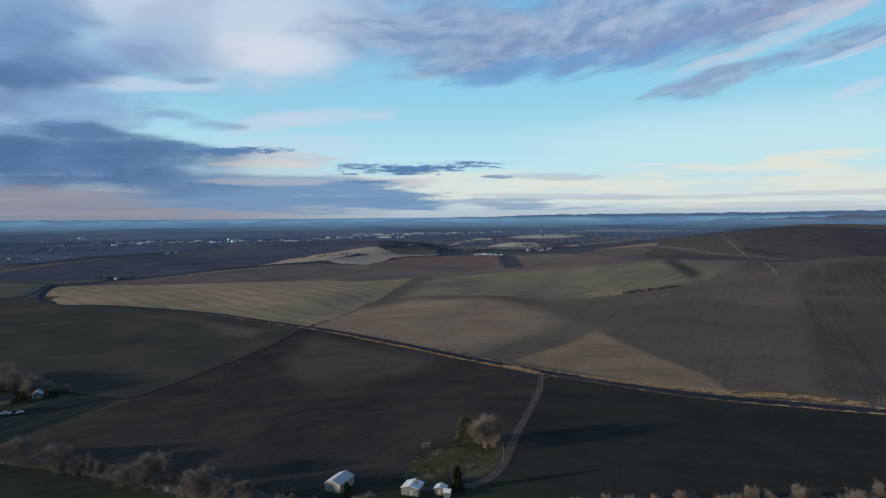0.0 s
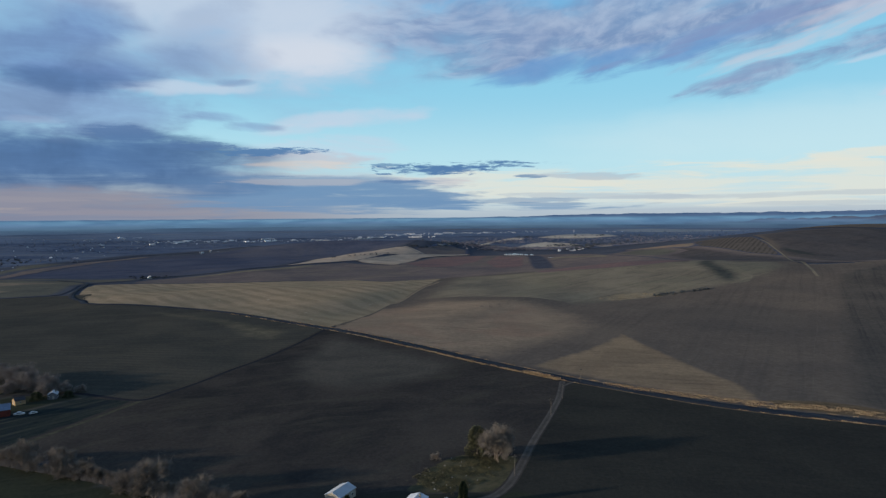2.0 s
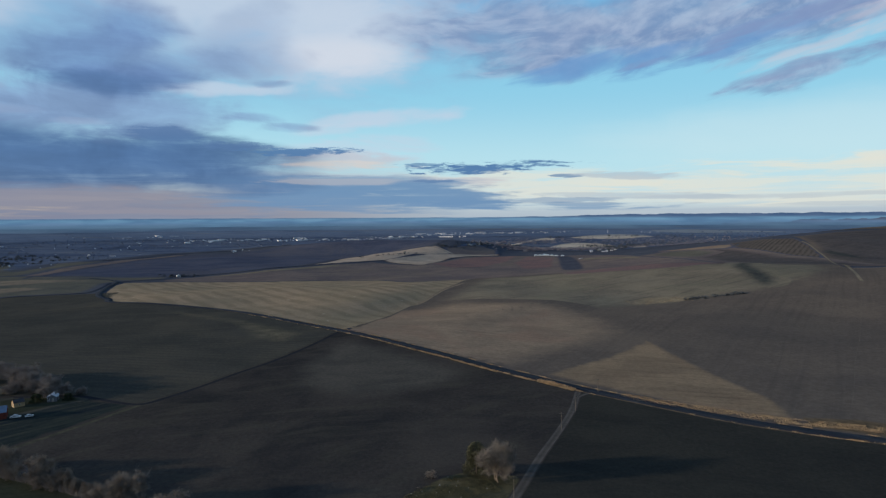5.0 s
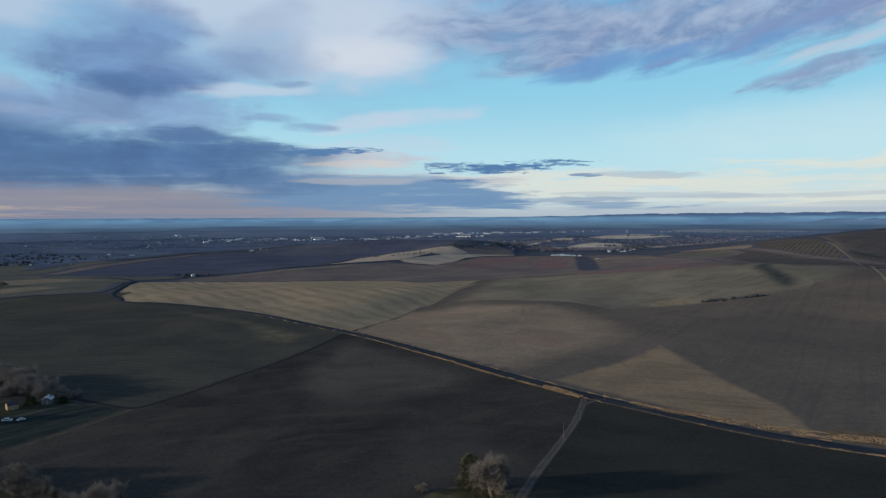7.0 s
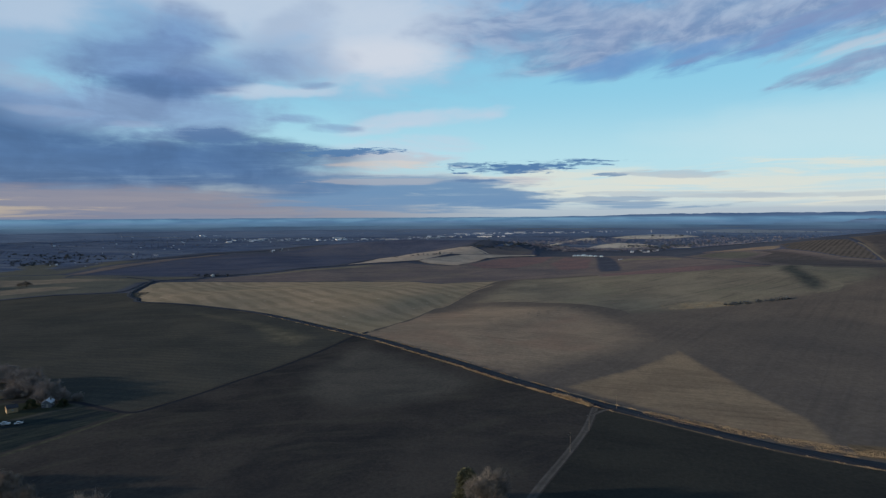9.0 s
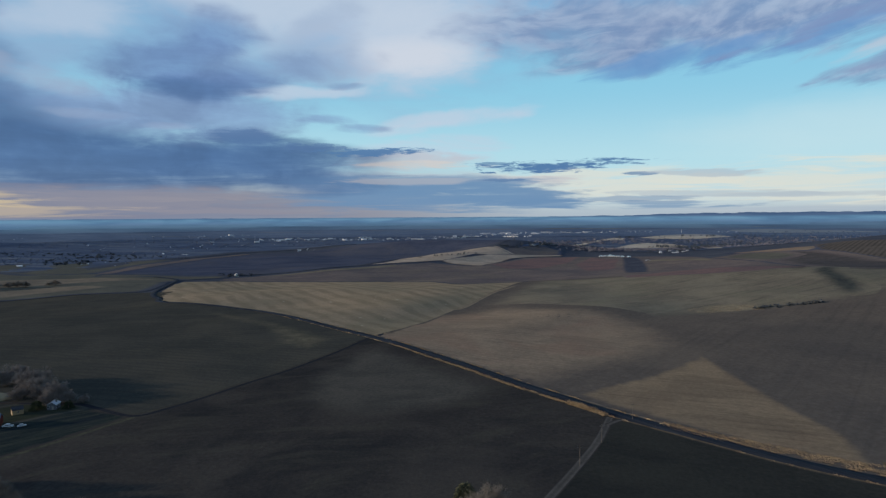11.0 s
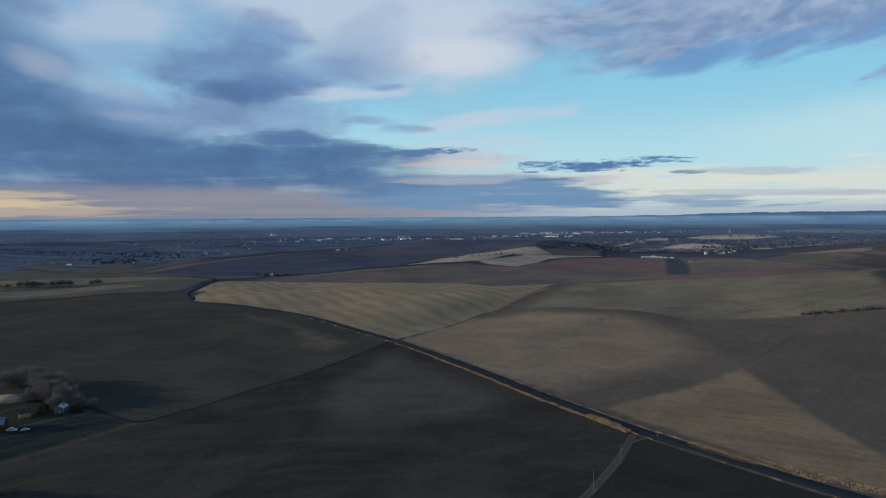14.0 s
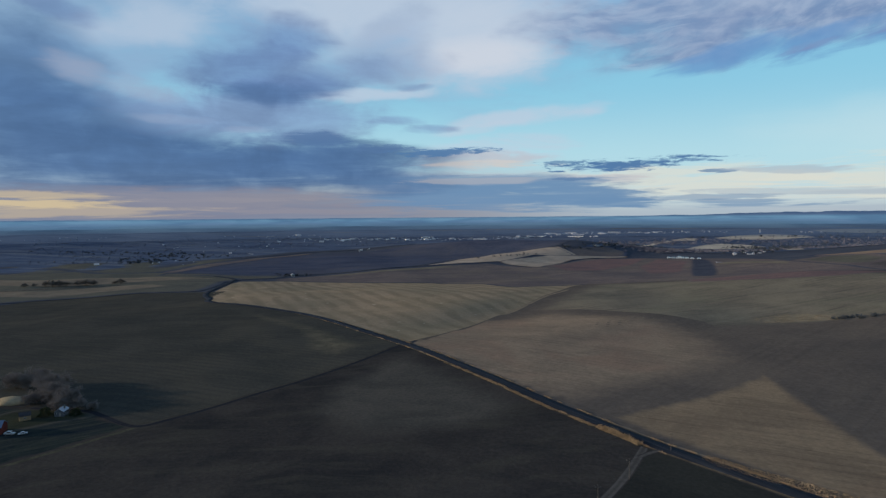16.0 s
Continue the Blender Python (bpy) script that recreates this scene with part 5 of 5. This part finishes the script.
grass("hedge_scrub", [(-195, 258), (-174, 252), (-143, 243), (-111, 231), (-91, 222), (-66, 214), (-40, 210), (-10, 212)], (-2.5, 2.5), 9000, 2.0, "tangled leafless scrub under the hedgerow trees", 6, -0.2, M_TWIG_GREY, "scrub")
grass("hedge_scrub", [(15, 208), (42, 206), (80, 206), (120, 205), (160, 206)], (-2.5, 2.5), 7000, 1.8, "tangled leafless scrub under the hedgerow trees", 7, -0.2, M_TWIG_GREY, "scrub")


M_TUFT = material("olive grass tufts", (0.130, 0.118, 0.066), 0.95, (0.075, 0.072, 0.042), 2.0, 0.4, bump=0)
grass("lawn_tufts", [(-8, 238), (-2, 247), (6, 256), (16, 264)], (-12, 12), 9000, 0.28, "short olive tussocks on the burial lawn", 9, -0.05, M_TUFT, "grass")


# ---------------------------------------------------------------- buildings
M_TIN = material("pale grey-blue metal sheeting", (0.42, 0.45, 0.50), 0.45, (0.35, 0.38, 0.43), 3.0, 0.6, bump=0.1, gloss=0.4)
M_TIN_WHITE = material("white metal roofing", (0.60, 0.62, 0.66), 0.5, (0.50, 0.53, 0.58), 2.5, 0.5, bump=0.1, gloss=0.4)
M_BEIGE = material("beige metal siding", (0.40, 0.365, 0.31), 0.7, (0.33, 0.305, 0.265), 2.5, 0.5, bump=0.1)
M_WALL = material("grey white clapboard", (0.161, 0.164, 0.175), 0.8, (0.119, 0.120, 0.133), 2.0, 0.4, bump=0.2)
M_BARN = material("faded red boards", (0.16, 0.045, 0.035), 0.9, (0.11, 0.035, 0.03), 2.0, 0.4)
M_TAN = material("tan board walls", (0.42, 0.30, 0.17), 0.9, (0.33, 0.235, 0.14), 2.0, 0.4)
M_DARKROOF = material("dark shingles", (0.07, 0.07, 0.08), 0.9, (0.05, 0.05, 0.055), 1.5, 0.3)
M_BLUEROOF = material("slate-blue metal sheeting", (0.150, 0.205, 0.300), 0.5, (0.115, 0.160, 0.240), 3.0, 0.6, bump=0.1, gloss=0.3)
M_GLASS = material("dark window glass", (0.03, 0.035, 0.045), 0.12, (0.025, 0.03, 0.04), 1.0, 0.5, bump=0, gloss=0.4)
M_TRIM = material("white painted trim", (0.72, 0.72, 0.70), 0.6, (0.62, 0.62, 0.60), 1.0, 0.3, bump=0)
M_DOOR = material("dull door paint", (0.33, 0.31, 0.28), 0.6, (0.27, 0.255, 0.235), 1.0, 0.3, bump=0)
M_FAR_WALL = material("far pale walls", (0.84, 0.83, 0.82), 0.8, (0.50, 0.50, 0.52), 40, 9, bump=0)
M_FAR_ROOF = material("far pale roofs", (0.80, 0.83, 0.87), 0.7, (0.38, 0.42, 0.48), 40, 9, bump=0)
M_STONE = material("pale headstone", (0.26, 0.25, 0.23), 0.8, (0.15, 0.147, 0.137), 0.6, 0.12)
M_POLE = material("weathered timber pole", (0.14, 0.125, 0.112), 0.9, (0.10, 0.09, 0.082), 0.8, 0.15)
M_METAL = material("galvanised metal", (0.62, 0.64, 0.66), 0.35, (0.50, 0.52, 0.55), 0.5, 0.1, metal=0.7, bump=0, gloss=0.4)
M_TYRE = material("black rubber", (0.03, 0.03, 0.03), 0.9, (0.02, 0.02, 0.02), 0.5, 0.1, bump=0)
M_CAR = material("white vehicle paint", (0.547, 0.554, 0.562), 0.3, (0.504, 0.511, 0.518), 1.0, 0.3, bump=0, gloss=0.4)
M_HAY = material("weathered straw stack", (0.38, 0.31, 0.20), 0.95, (0.29, 0.235, 0.155), 2.0, 0.4, bump=0.6)


def box(bm, x0, x1, y0, y1, z0, z1, bevel=0.0):
    made = bmesh.ops.create_cube(bm, size=1.0, matrix=Matrix.LocRotScale(((x0 + x1) / 2, (y0 + y1) / 2, (z0 + z1) / 2), None, Vector((x1 - x0, y1 - y0, z1 - z0))))
    if bevel:
        bmesh.ops.bevel(bm, geom=list({e for v in made["verts"] for e in v.link_edges}), offset=bevel, segments=2, affect="EDGES")
    return bm


def gable(name, label, category, wide, deep, eave, ridge, walls, roof, door=None, windows=(), group="", ribs=True, chimney=False):
    """A gabled building: front gable faces -y, ridge runs along y. Windows: wall ('f', 'r', 'l'), offset, sill, width, height."""
    thing = tagged(new(name), label, category, group)
    hw, hd = wide / 2, deep / 2
    outline = [(-hw, 0), (hw, 0), (hw, eave), (0, ridge), (-hw, eave)]
    verts = [(x, y, z - (0.3 if z == 0 else 0)) for y in (-hd, hd) for x, z in outline]
    faces = [(0, 1, 2, 3, 4), (9, 8, 7, 6, 5)] + [(i, i + 5, (i + 1) % 5 + 5, (i + 1) % 5) for i in range(5)]
    part("wall", mesh_of("wall", verts, faces, walls), walls, thing)
    over, thick = 0.2, 0.12
    slope = (ridge - eave) / hw
    for side in (-1, 1):
        bm = bmesh.new()
        ex = side * (hw + over)
        ez = eave - slope * over
        lay = [(0.0 + side * 0.0, ridge + 0.04), (ex, ez + 0.04), (ex, ez + thick + 0.04), (0.0, ridge + thick + 0.04)]
        vs = [bm.verts.new((x, y, z)) for y in (-hd - over, hd + over) for x, z in lay]
        for f in ((0, 1, 2, 3), (7, 6, 5, 4), (0, 4, 5, 1), (1, 5, 6, 2), (2, 6, 7, 3), (3, 7, 4, 0)):
            bm.faces.new([vs[i] for i in f])
        if ribs:
            for k in range(1, int(deep / 0.9)):
                y = -hd - over + k * 0.9
                rv = [bm.verts.new((x, yy, z + 0.05 * up)) for up in (0, 1) for yy in (y - 0.04, y + 0.04) for x, z in ((0.0, ridge + thick + 0.04), (ex, ez + thick + 0.04))]
                bm.faces.new([rv[i] for i in (4, 5, 7, 6)])
                bm.faces.new([rv[i] for i in (0, 1, 5, 4)])
                bm.faces.new([rv[i] for i in (2, 6, 7, 3)])
        bmesh.ops.recalc_face_normals(bm, faces=bm.faces)
        part("roof", bm, roof, thing)
    bm = bmesh.new()
    box(bm, -0.14, 0.14, -hd - over, hd + over, ridge + thick, ridge + thick + 0.12)
    part("ridge_cap", bm, roof, thing)
    if chimney:
        part("chimney", box(bmesh.new(), 0.8, 1.5, 0.4, 1.1, eave, ridge + 1.0), M_STONE, thing, "stone chimney")
    spots_ = [("door", *door)] if door else []
    spots_ += [("window", *w_) for w_ in windows]
    for kind, wall, off, sill, ww, wh in spots_:
        def plate(a0, a1, z0, z1, d0, d1):
            b_ = bmesh.new()
            if wall == "f":
                return box(b_, a0, a1, -hd - d1, -hd - d0, z0, z1)
            s_ = 1 if wall == "r" else -1
            return box(b_, *sorted((s_ * (hw + d0), s_ * (hw + d1))), a0, a1, z0, z1)
        a0, a1 = off - ww / 2, off + ww / 2
        if kind == "door":
            leaf = part("door", plate(a0, a1, sill, sill + wh, 0.0, 0.07), M_DOOR, thing, "dull grey-beige door")
            part("handle", plate(a1 - 0.25, a1 - 0.13, sill + 0.95, sill + 1.07, 0.07, 0.13), M_METAL, leaf)
        else:
            frame_ = part("window", plate(a0 - 0.09, a1 + 0.09, sill - 0.09, sill + wh + 0.09, 0.0, 0.05), M_TRIM, thing, "white framed window")
            part("pane", plate(a0, off - 0.03, sill, sill + wh, 0.05, 0.07), M_GLASS, frame_)
            part("pane", plate(off + 0.03, a1, sill, sill + wh, 0.05, 0.07), M_GLASS, frame_)
    return thing


def ground_pose(x, y, turn=0.0, size=1.0):
    return Matrix.LocRotScale((x, y, float(height(x, y)) + 0.02), Euler((0, 0, radians(turn))), Vector((size, size, size)))


shed = gable("machine_shed", "beige metal machine shed with a pale grey-blue roof", "shed", 6.6, 9.6, 3.0, 4.3, M_BEIGE, M_TIN, ("f", 0.0, 0.0, 2.6, 2.6), [("r", -2.5, 1.2, 1.0, 0.9), ("r", 2.5, 1.2, 1.0, 0.9)])
shed.matrix_basis = ground_pose(-39.4, 228.3, -23)
house = gable("cottage", "grey white cottage with a white metal roof", "house", 6.6, 6.4, 2.6, 3.6, M_WALL, M_TIN_WHITE, ("f", 0.6, 0.1, 1.0, 2.0), [("f", -2.0, 1.0, 1.1, 1.0), ("f", 2.2, 1.0, 1.0, 1.1), ("r", -1.8, 1.0, 1.2, 1.1), ("r", 1.6, 1.0, 1.2, 1.1), ("l", 0.0, 1.0, 1.2, 1.1)], chimney=True)
house.matrix_basis = ground_pose(-11.8, 223.4, -17)
outhouse = gable("outbuilding", "small dark-walled outbuilding with a white metal roof", "outbuilding", 4.2, 3.6, 2.1, 2.9, M_WALL, M_TIN_WHITE, ("f", 0.0, 0.0, 0.9, 1.9), [("r", 0.0, 1.0, 0.8, 0.7)])
outhouse.matrix_basis = ground_pose(-1.6, 222.6, -15)
porch = gable("porch_shelter", "little white-roofed shelter against the outbuilding", "shelter", 2.4, 2.4, 2.1, 2.8, M_WALL, M_TIN_WHITE, None, [("f", 0.0, 0.8, 0.8, 0.8)])
porch.matrix_basis = ground_pose(0.9, 219.2, 75)

barn = gable("barn", "faded red barn with a slate-blue metal roof", "barn", 9.0, 12.0, 3.4, 5.6, M_BARN, M_BLUEROOF, ("f", 0.0, 0.0, 2.8, 2.9), [("r", 0.0, 1.4, 1.0, 0.8)])
barn.matrix_basis = ground_pose(-238.5, 317, -53)
farm_shed = gable("farm_shed", "small tan farm shed with a dark shingle roof", "shed", 4.4, 5.0, 2.4, 3.9, M_TAN, M_DARKROOF, ("f", 0.0, 0.0, 1.2, 2.0), [("r", 0.0, 1.0, 0.7, 0.7)], ribs=False)
farm_shed.matrix_basis = ground_pose(-242, 337.5, -35)
farmhouse = gable("farmhouse", "white farmhouse with a pale roof among grey trees", "house", 4.6, 6.0, 2.6, 4.0, M_WALL, M_TIN, ("f", 0.5, 0.1, 0.9, 2.0), [("f", -1.6, 1.0, 0.9, 1.1), ("r", -2.0, 1.0, 1.0, 1.1), ("r", 1.5, 1.0, 1.0, 1.1)], chimney=True)
farmhouse.matrix_basis = ground_pose(-230.5, 349, 25)
white_farm = gable("farmhouse", "distant white farmhouse in front of dark trees", "house", 7.0, 9.0, 3.0, 5.0, M_TRIM, M_TIN_WHITE, ("f", 0.5, 0.1, 1.0, 2.1), [("f", -2.2, 1.0, 1.0, 1.2), ("r", -2.5, 1.0, 1.0, 1.2), ("r", 2.0, 1.0, 1.0, 1.2)])
white_farm.matrix_basis = ground_pose(-646, 1228, 40)


def haystack(x, y):
    bm = bmesh.new()
    bmesh.ops.create_icosphere(bm, subdivisions=3, radius=1.0)
    for v in bm.verts:
        v.co *= 1 + 0.10 * noise.noise(v.co * 2.5)
        v.co = Vector((v.co.x * 9.5, v.co.y * 6.0, max(v.co.z, -0.1) * 3.4))
    heap = tagged(new("straw_stack"), "large rounded straw stack beside the farm trees", "straw stack")
    part("heap", bm, M_HAY, heap, smooth=True)
    heap.matrix_basis = ground_pose(x, y, 15)


haystack(-277.8, 357)


def parked_car(label):
    """A parked pickup-sized vehicle, 4.8 m long, facing +x."""
    car = tagged(new("parked_car"), label, "car", "vehicles in the farmyard")
    body = part("body", box(bmesh.new(), -2.4, 2.4, -0.9, 0.9, 0.35, 1.05, 0.12), M_CAR, car)
    bm = bmesh.new()
    box(bm, -1.3, 1.0, -0.82, 0.82, 1.03, 1.75)
    for v in bm.verts:
        if v.co.z > 1.5:
            v.co.x = v.co.x * 0.78 - 0.05
            v.co.y *= 0.86
    part("cabin", bm, M_CAR, car)
    part("windscreen", box(bmesh.new(), 0.86, 0.96, -0.68, 0.68, 1.12, 1.5), M_GLASS, car)
    for s in (-1, 1):
        part("side_window", box(bmesh.new(), -1.0, 0.6, *sorted((s * 0.76, s * 0.83)), 1.12, 1.5), M_GLASS, car)
        part("headlight", box(bmesh.new(), 2.38, 2.43, *sorted((s * 0.5, s * 0.8)), 0.7, 0.85), M_GLASS, body)
        for x in (-1.5, 1.5):
            bm = bmesh.new()
            bmesh.ops.create_cone(bm, cap_ends=True, segments=16, radius1=0.36, radius2=0.36, depth=0.24, matrix=pose(x, s * 0.82, 0.36, 90))
            wheel = part("wheel", bm, M_TYRE, car)
            bm = bmesh.new()
            bmesh.ops.create_cone(bm, cap_ends=True, segments=12, radius1=0.2, radius2=0.17, depth=0.05, matrix=pose(x, s * 0.95, 0.36, 90))
            part("rim", bm, M_METAL, wheel)
    return car


car = parked_car("white pickup parked in the farmyard")
car.matrix_basis = ground_pose(-227.4, 318.6, 20)
copy_thing(car, ground_pose(-221.6, 320.8, 50, 0.8))


# ---------------------------------------------------------------- burial lawn
def headstone(tall, wide):
    bm = bmesh.new()
    n_ = 7
    rim = [(-wide / 2, -0.15), (wide / 2, -0.15)] + [(wide / 2 * math.cos(math.pi * k / n_), tall - wide / 2 + wide / 2 * math.sin(math.pi * k / n_)) for k in range(n_ + 1)]
    rows = [[bm.verts.new((x, y, z)) for x, z in rim] for y in (-0.09, 0.09)]
    bm.faces.new(rows[0])
    bm.faces.new(rows[1][::-1])
    for k in range(len(rim)):
        j = (k + 1) % len(rim)
        bm.faces.new((rows[0][k], rows[1][k], rows[1][j], rows[0][j]))
    bmesh.ops.recalc_face_normals(bm, faces=bm.faces)
    stone = tagged(new("headstone"), "small pale weathered headstone on the lawn", "headstone", "headstones on the burial lawn")
    part("slab", bm, M_STONE, stone)
    part("plinth", box(bmesh.new(), -wide / 2 - 0.12, wide / 2 + 0.12, -0.2, 0.2, -0.2, 0.16, 0.02), M_STONE, stone)
    return stone


stones = [headstone(0.9, 0.5), headstone(0.55, 0.65)]
for k, (x, y) in enumerate(((-1.2, 266.9), (-3.6, 259.3), (3.0, 263.5), (2.8, 259.2), (7.4, 258.1), (-13.0, 250.8), (-9.4, 253.3), (-0.2, 248.2), (1.8, 244.0), (-7.2, 243.0), (-2.1, 241.1), (-0.4, 238.9), (6.5, 241.5), (-6.3, 237.4), (0.6, 253.7), (-10.8, 249.4), (-6.5, 247.9), (14.3, 257.9), (-4.0, 252.5), (5.2, 250.0), (9.5, 246.0))):
    m = ground_pose(x, y, -20 + 9 * (k % 4), 0.6 + 0.2 * ((k * 7) % 4) / 2)
    m.translation.z += 0.1
    if k < 2:
        stones[k].matrix_basis = m
    else:
        copy_thing(stones[k % 2], m)


# ---------------------------------------------------------------- utility poles and wires
def utility_pole():
    pole = tagged(new("utility_pole"), "grey timber utility pole with a short crossarm", "utility pole", "poles along the drive and road")
    bm = bmesh.new()
    bmesh.ops.create_cone(bm, cap_ends=True, segments=10, radius1=0.13, radius2=0.09, depth=8.4, matrix=pose(0, 0, 3.9))
    part("post", bm, M_POLE, pole)
    part("crossarm", box(bmesh.new(), -1.1, 1.1, -0.07, 0.07, 7.42, 7.58, 0.02), M_POLE, pole)
    for x in (-0.95, 0.0, 0.95):
        bm = bmesh.new()
        bmesh.ops.create_cone(bm, cap_ends=True, segments=8, radius1=0.07, radius2=0.045, depth=0.24, matrix=pose(x, 0, 7.7 if x else 8.2))
        part("insulator", bm, M_STONE, pole, "pale ceramic insulator")
    return pole


pole = utility_pole()
for k, (x, y, turn) in enumerate(((24.1, 251, 20), (47.0, 326.5, 20), (56.5, 354.3, 20), (72.5, 389.5, 35), (220, 311.6, 20), (231.5, 324.0, 20))):
    if k == 0:
        pole.matrix_basis = ground_pose(x, y, turn)
    else:
        copy_thing(pole, ground_pose(x, y, turn))


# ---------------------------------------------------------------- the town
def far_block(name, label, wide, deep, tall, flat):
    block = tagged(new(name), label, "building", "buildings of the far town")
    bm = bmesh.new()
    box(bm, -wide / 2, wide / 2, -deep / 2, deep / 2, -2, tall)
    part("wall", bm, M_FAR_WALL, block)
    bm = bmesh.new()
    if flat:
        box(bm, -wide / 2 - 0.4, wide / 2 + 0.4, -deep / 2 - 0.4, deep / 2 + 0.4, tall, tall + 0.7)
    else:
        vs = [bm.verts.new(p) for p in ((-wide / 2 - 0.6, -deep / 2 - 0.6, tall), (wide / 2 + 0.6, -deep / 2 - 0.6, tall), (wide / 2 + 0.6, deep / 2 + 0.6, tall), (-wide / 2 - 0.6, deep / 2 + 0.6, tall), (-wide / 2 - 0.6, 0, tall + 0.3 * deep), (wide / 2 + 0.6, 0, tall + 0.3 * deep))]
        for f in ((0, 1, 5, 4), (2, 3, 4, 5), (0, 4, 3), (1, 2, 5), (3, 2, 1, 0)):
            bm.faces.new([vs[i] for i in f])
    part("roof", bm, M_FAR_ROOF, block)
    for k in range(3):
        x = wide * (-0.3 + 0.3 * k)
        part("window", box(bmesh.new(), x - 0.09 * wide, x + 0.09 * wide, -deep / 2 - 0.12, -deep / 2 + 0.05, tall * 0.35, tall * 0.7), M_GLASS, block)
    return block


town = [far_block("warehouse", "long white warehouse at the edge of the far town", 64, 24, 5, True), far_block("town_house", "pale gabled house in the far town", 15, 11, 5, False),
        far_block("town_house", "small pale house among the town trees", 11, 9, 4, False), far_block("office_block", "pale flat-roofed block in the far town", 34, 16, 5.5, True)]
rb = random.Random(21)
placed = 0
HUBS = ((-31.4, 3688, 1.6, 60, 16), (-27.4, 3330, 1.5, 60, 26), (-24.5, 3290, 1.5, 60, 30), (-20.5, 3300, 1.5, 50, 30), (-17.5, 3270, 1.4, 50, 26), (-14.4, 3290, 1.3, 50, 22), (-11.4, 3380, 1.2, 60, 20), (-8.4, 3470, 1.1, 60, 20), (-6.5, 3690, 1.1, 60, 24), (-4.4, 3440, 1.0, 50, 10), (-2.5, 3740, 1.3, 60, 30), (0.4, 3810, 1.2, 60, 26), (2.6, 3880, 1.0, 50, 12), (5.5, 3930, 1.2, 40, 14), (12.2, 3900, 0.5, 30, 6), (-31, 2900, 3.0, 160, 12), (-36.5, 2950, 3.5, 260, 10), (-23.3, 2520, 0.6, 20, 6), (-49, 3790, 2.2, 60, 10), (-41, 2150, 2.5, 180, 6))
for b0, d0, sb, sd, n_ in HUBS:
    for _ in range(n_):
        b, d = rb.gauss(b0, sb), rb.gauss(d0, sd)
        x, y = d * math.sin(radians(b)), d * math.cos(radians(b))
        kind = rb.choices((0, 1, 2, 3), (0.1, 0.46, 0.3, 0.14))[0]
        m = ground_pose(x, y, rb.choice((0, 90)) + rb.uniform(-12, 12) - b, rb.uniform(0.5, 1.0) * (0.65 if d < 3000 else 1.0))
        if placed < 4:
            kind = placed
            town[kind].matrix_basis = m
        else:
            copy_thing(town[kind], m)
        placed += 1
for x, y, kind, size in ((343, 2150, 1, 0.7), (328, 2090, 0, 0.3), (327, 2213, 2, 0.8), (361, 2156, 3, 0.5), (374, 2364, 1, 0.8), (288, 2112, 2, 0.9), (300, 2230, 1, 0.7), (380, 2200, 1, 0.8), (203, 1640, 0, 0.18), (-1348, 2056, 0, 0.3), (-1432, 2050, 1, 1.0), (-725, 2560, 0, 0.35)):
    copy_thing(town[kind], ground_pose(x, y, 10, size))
tower = tagged(new("grain_tower"), "pale concrete grain tower standing over the town", "tower", "buildings of the far town")
for k in range(2):
    bm = bmesh.new()
    bmesh.ops.create_cone(bm, cap_ends=True, segments=14, radius1=1.3, radius2=1.3, depth=17, matrix=pose(2.6 * k - 1.3, 0, 6.5))
    part("silo", bm, M_FAR_WALL, tower)
part("headhouse", box(bmesh.new(), -2.0, 2.0, -1.0, 1.0, 15, 17), M_FAR_WALL, tower)
tower.matrix_basis = ground_pose(598, 3804, 0)

# rows of glasshouses by the red fields
M_PANE = material("pale glasshouse sheeting", (0.46, 0.58, 0.64), 0.3, (0.34, 0.45, 0.52), 8, 1.0, bump=0, gloss=0.4)
glass = tagged(new("glasshouse"), "low silvery glasshouse beyond the red fields", "glasshouse", "glasshouses")
bm = bmesh.new()
for k in range(11):
    a = math.pi * k / 10
    for y in (-14, 14):
        bm.verts.new((5.0 * math.cos(a), y, 2.8 * math.sin(a)))
bm.verts.ensure_lookup_table()
for k in range(10):
    bm.faces.new([bm.verts[i] for i in (2 * k, 2 * k + 2, 2 * k + 3, 2 * k + 1)])
part("cover", bm, M_PANE, glass, smooth=True)
part("front_wall", box(bmesh.new(), -4.4, 4.4, -14.1, -13.9, -1, 2.2), M_FAR_WALL, glass)
part("front_door", box(bmesh.new(), -1.2, 1.2, -14.25, -14.1, -1, 2.0), M_GLASS, glass)
for k, (x, y) in enumerate(((104, 2000), (116, 1998), (128, 1994), (140, 1988), (152, 1982), (164, 1950), (180, 1930), (134, 2050))):
    if k == 0:
        glass.matrix_basis = ground_pose(x, y, -4)
    else:
        copy_thing(glass, ground_pose(x, y, -4 + (k % 3)))
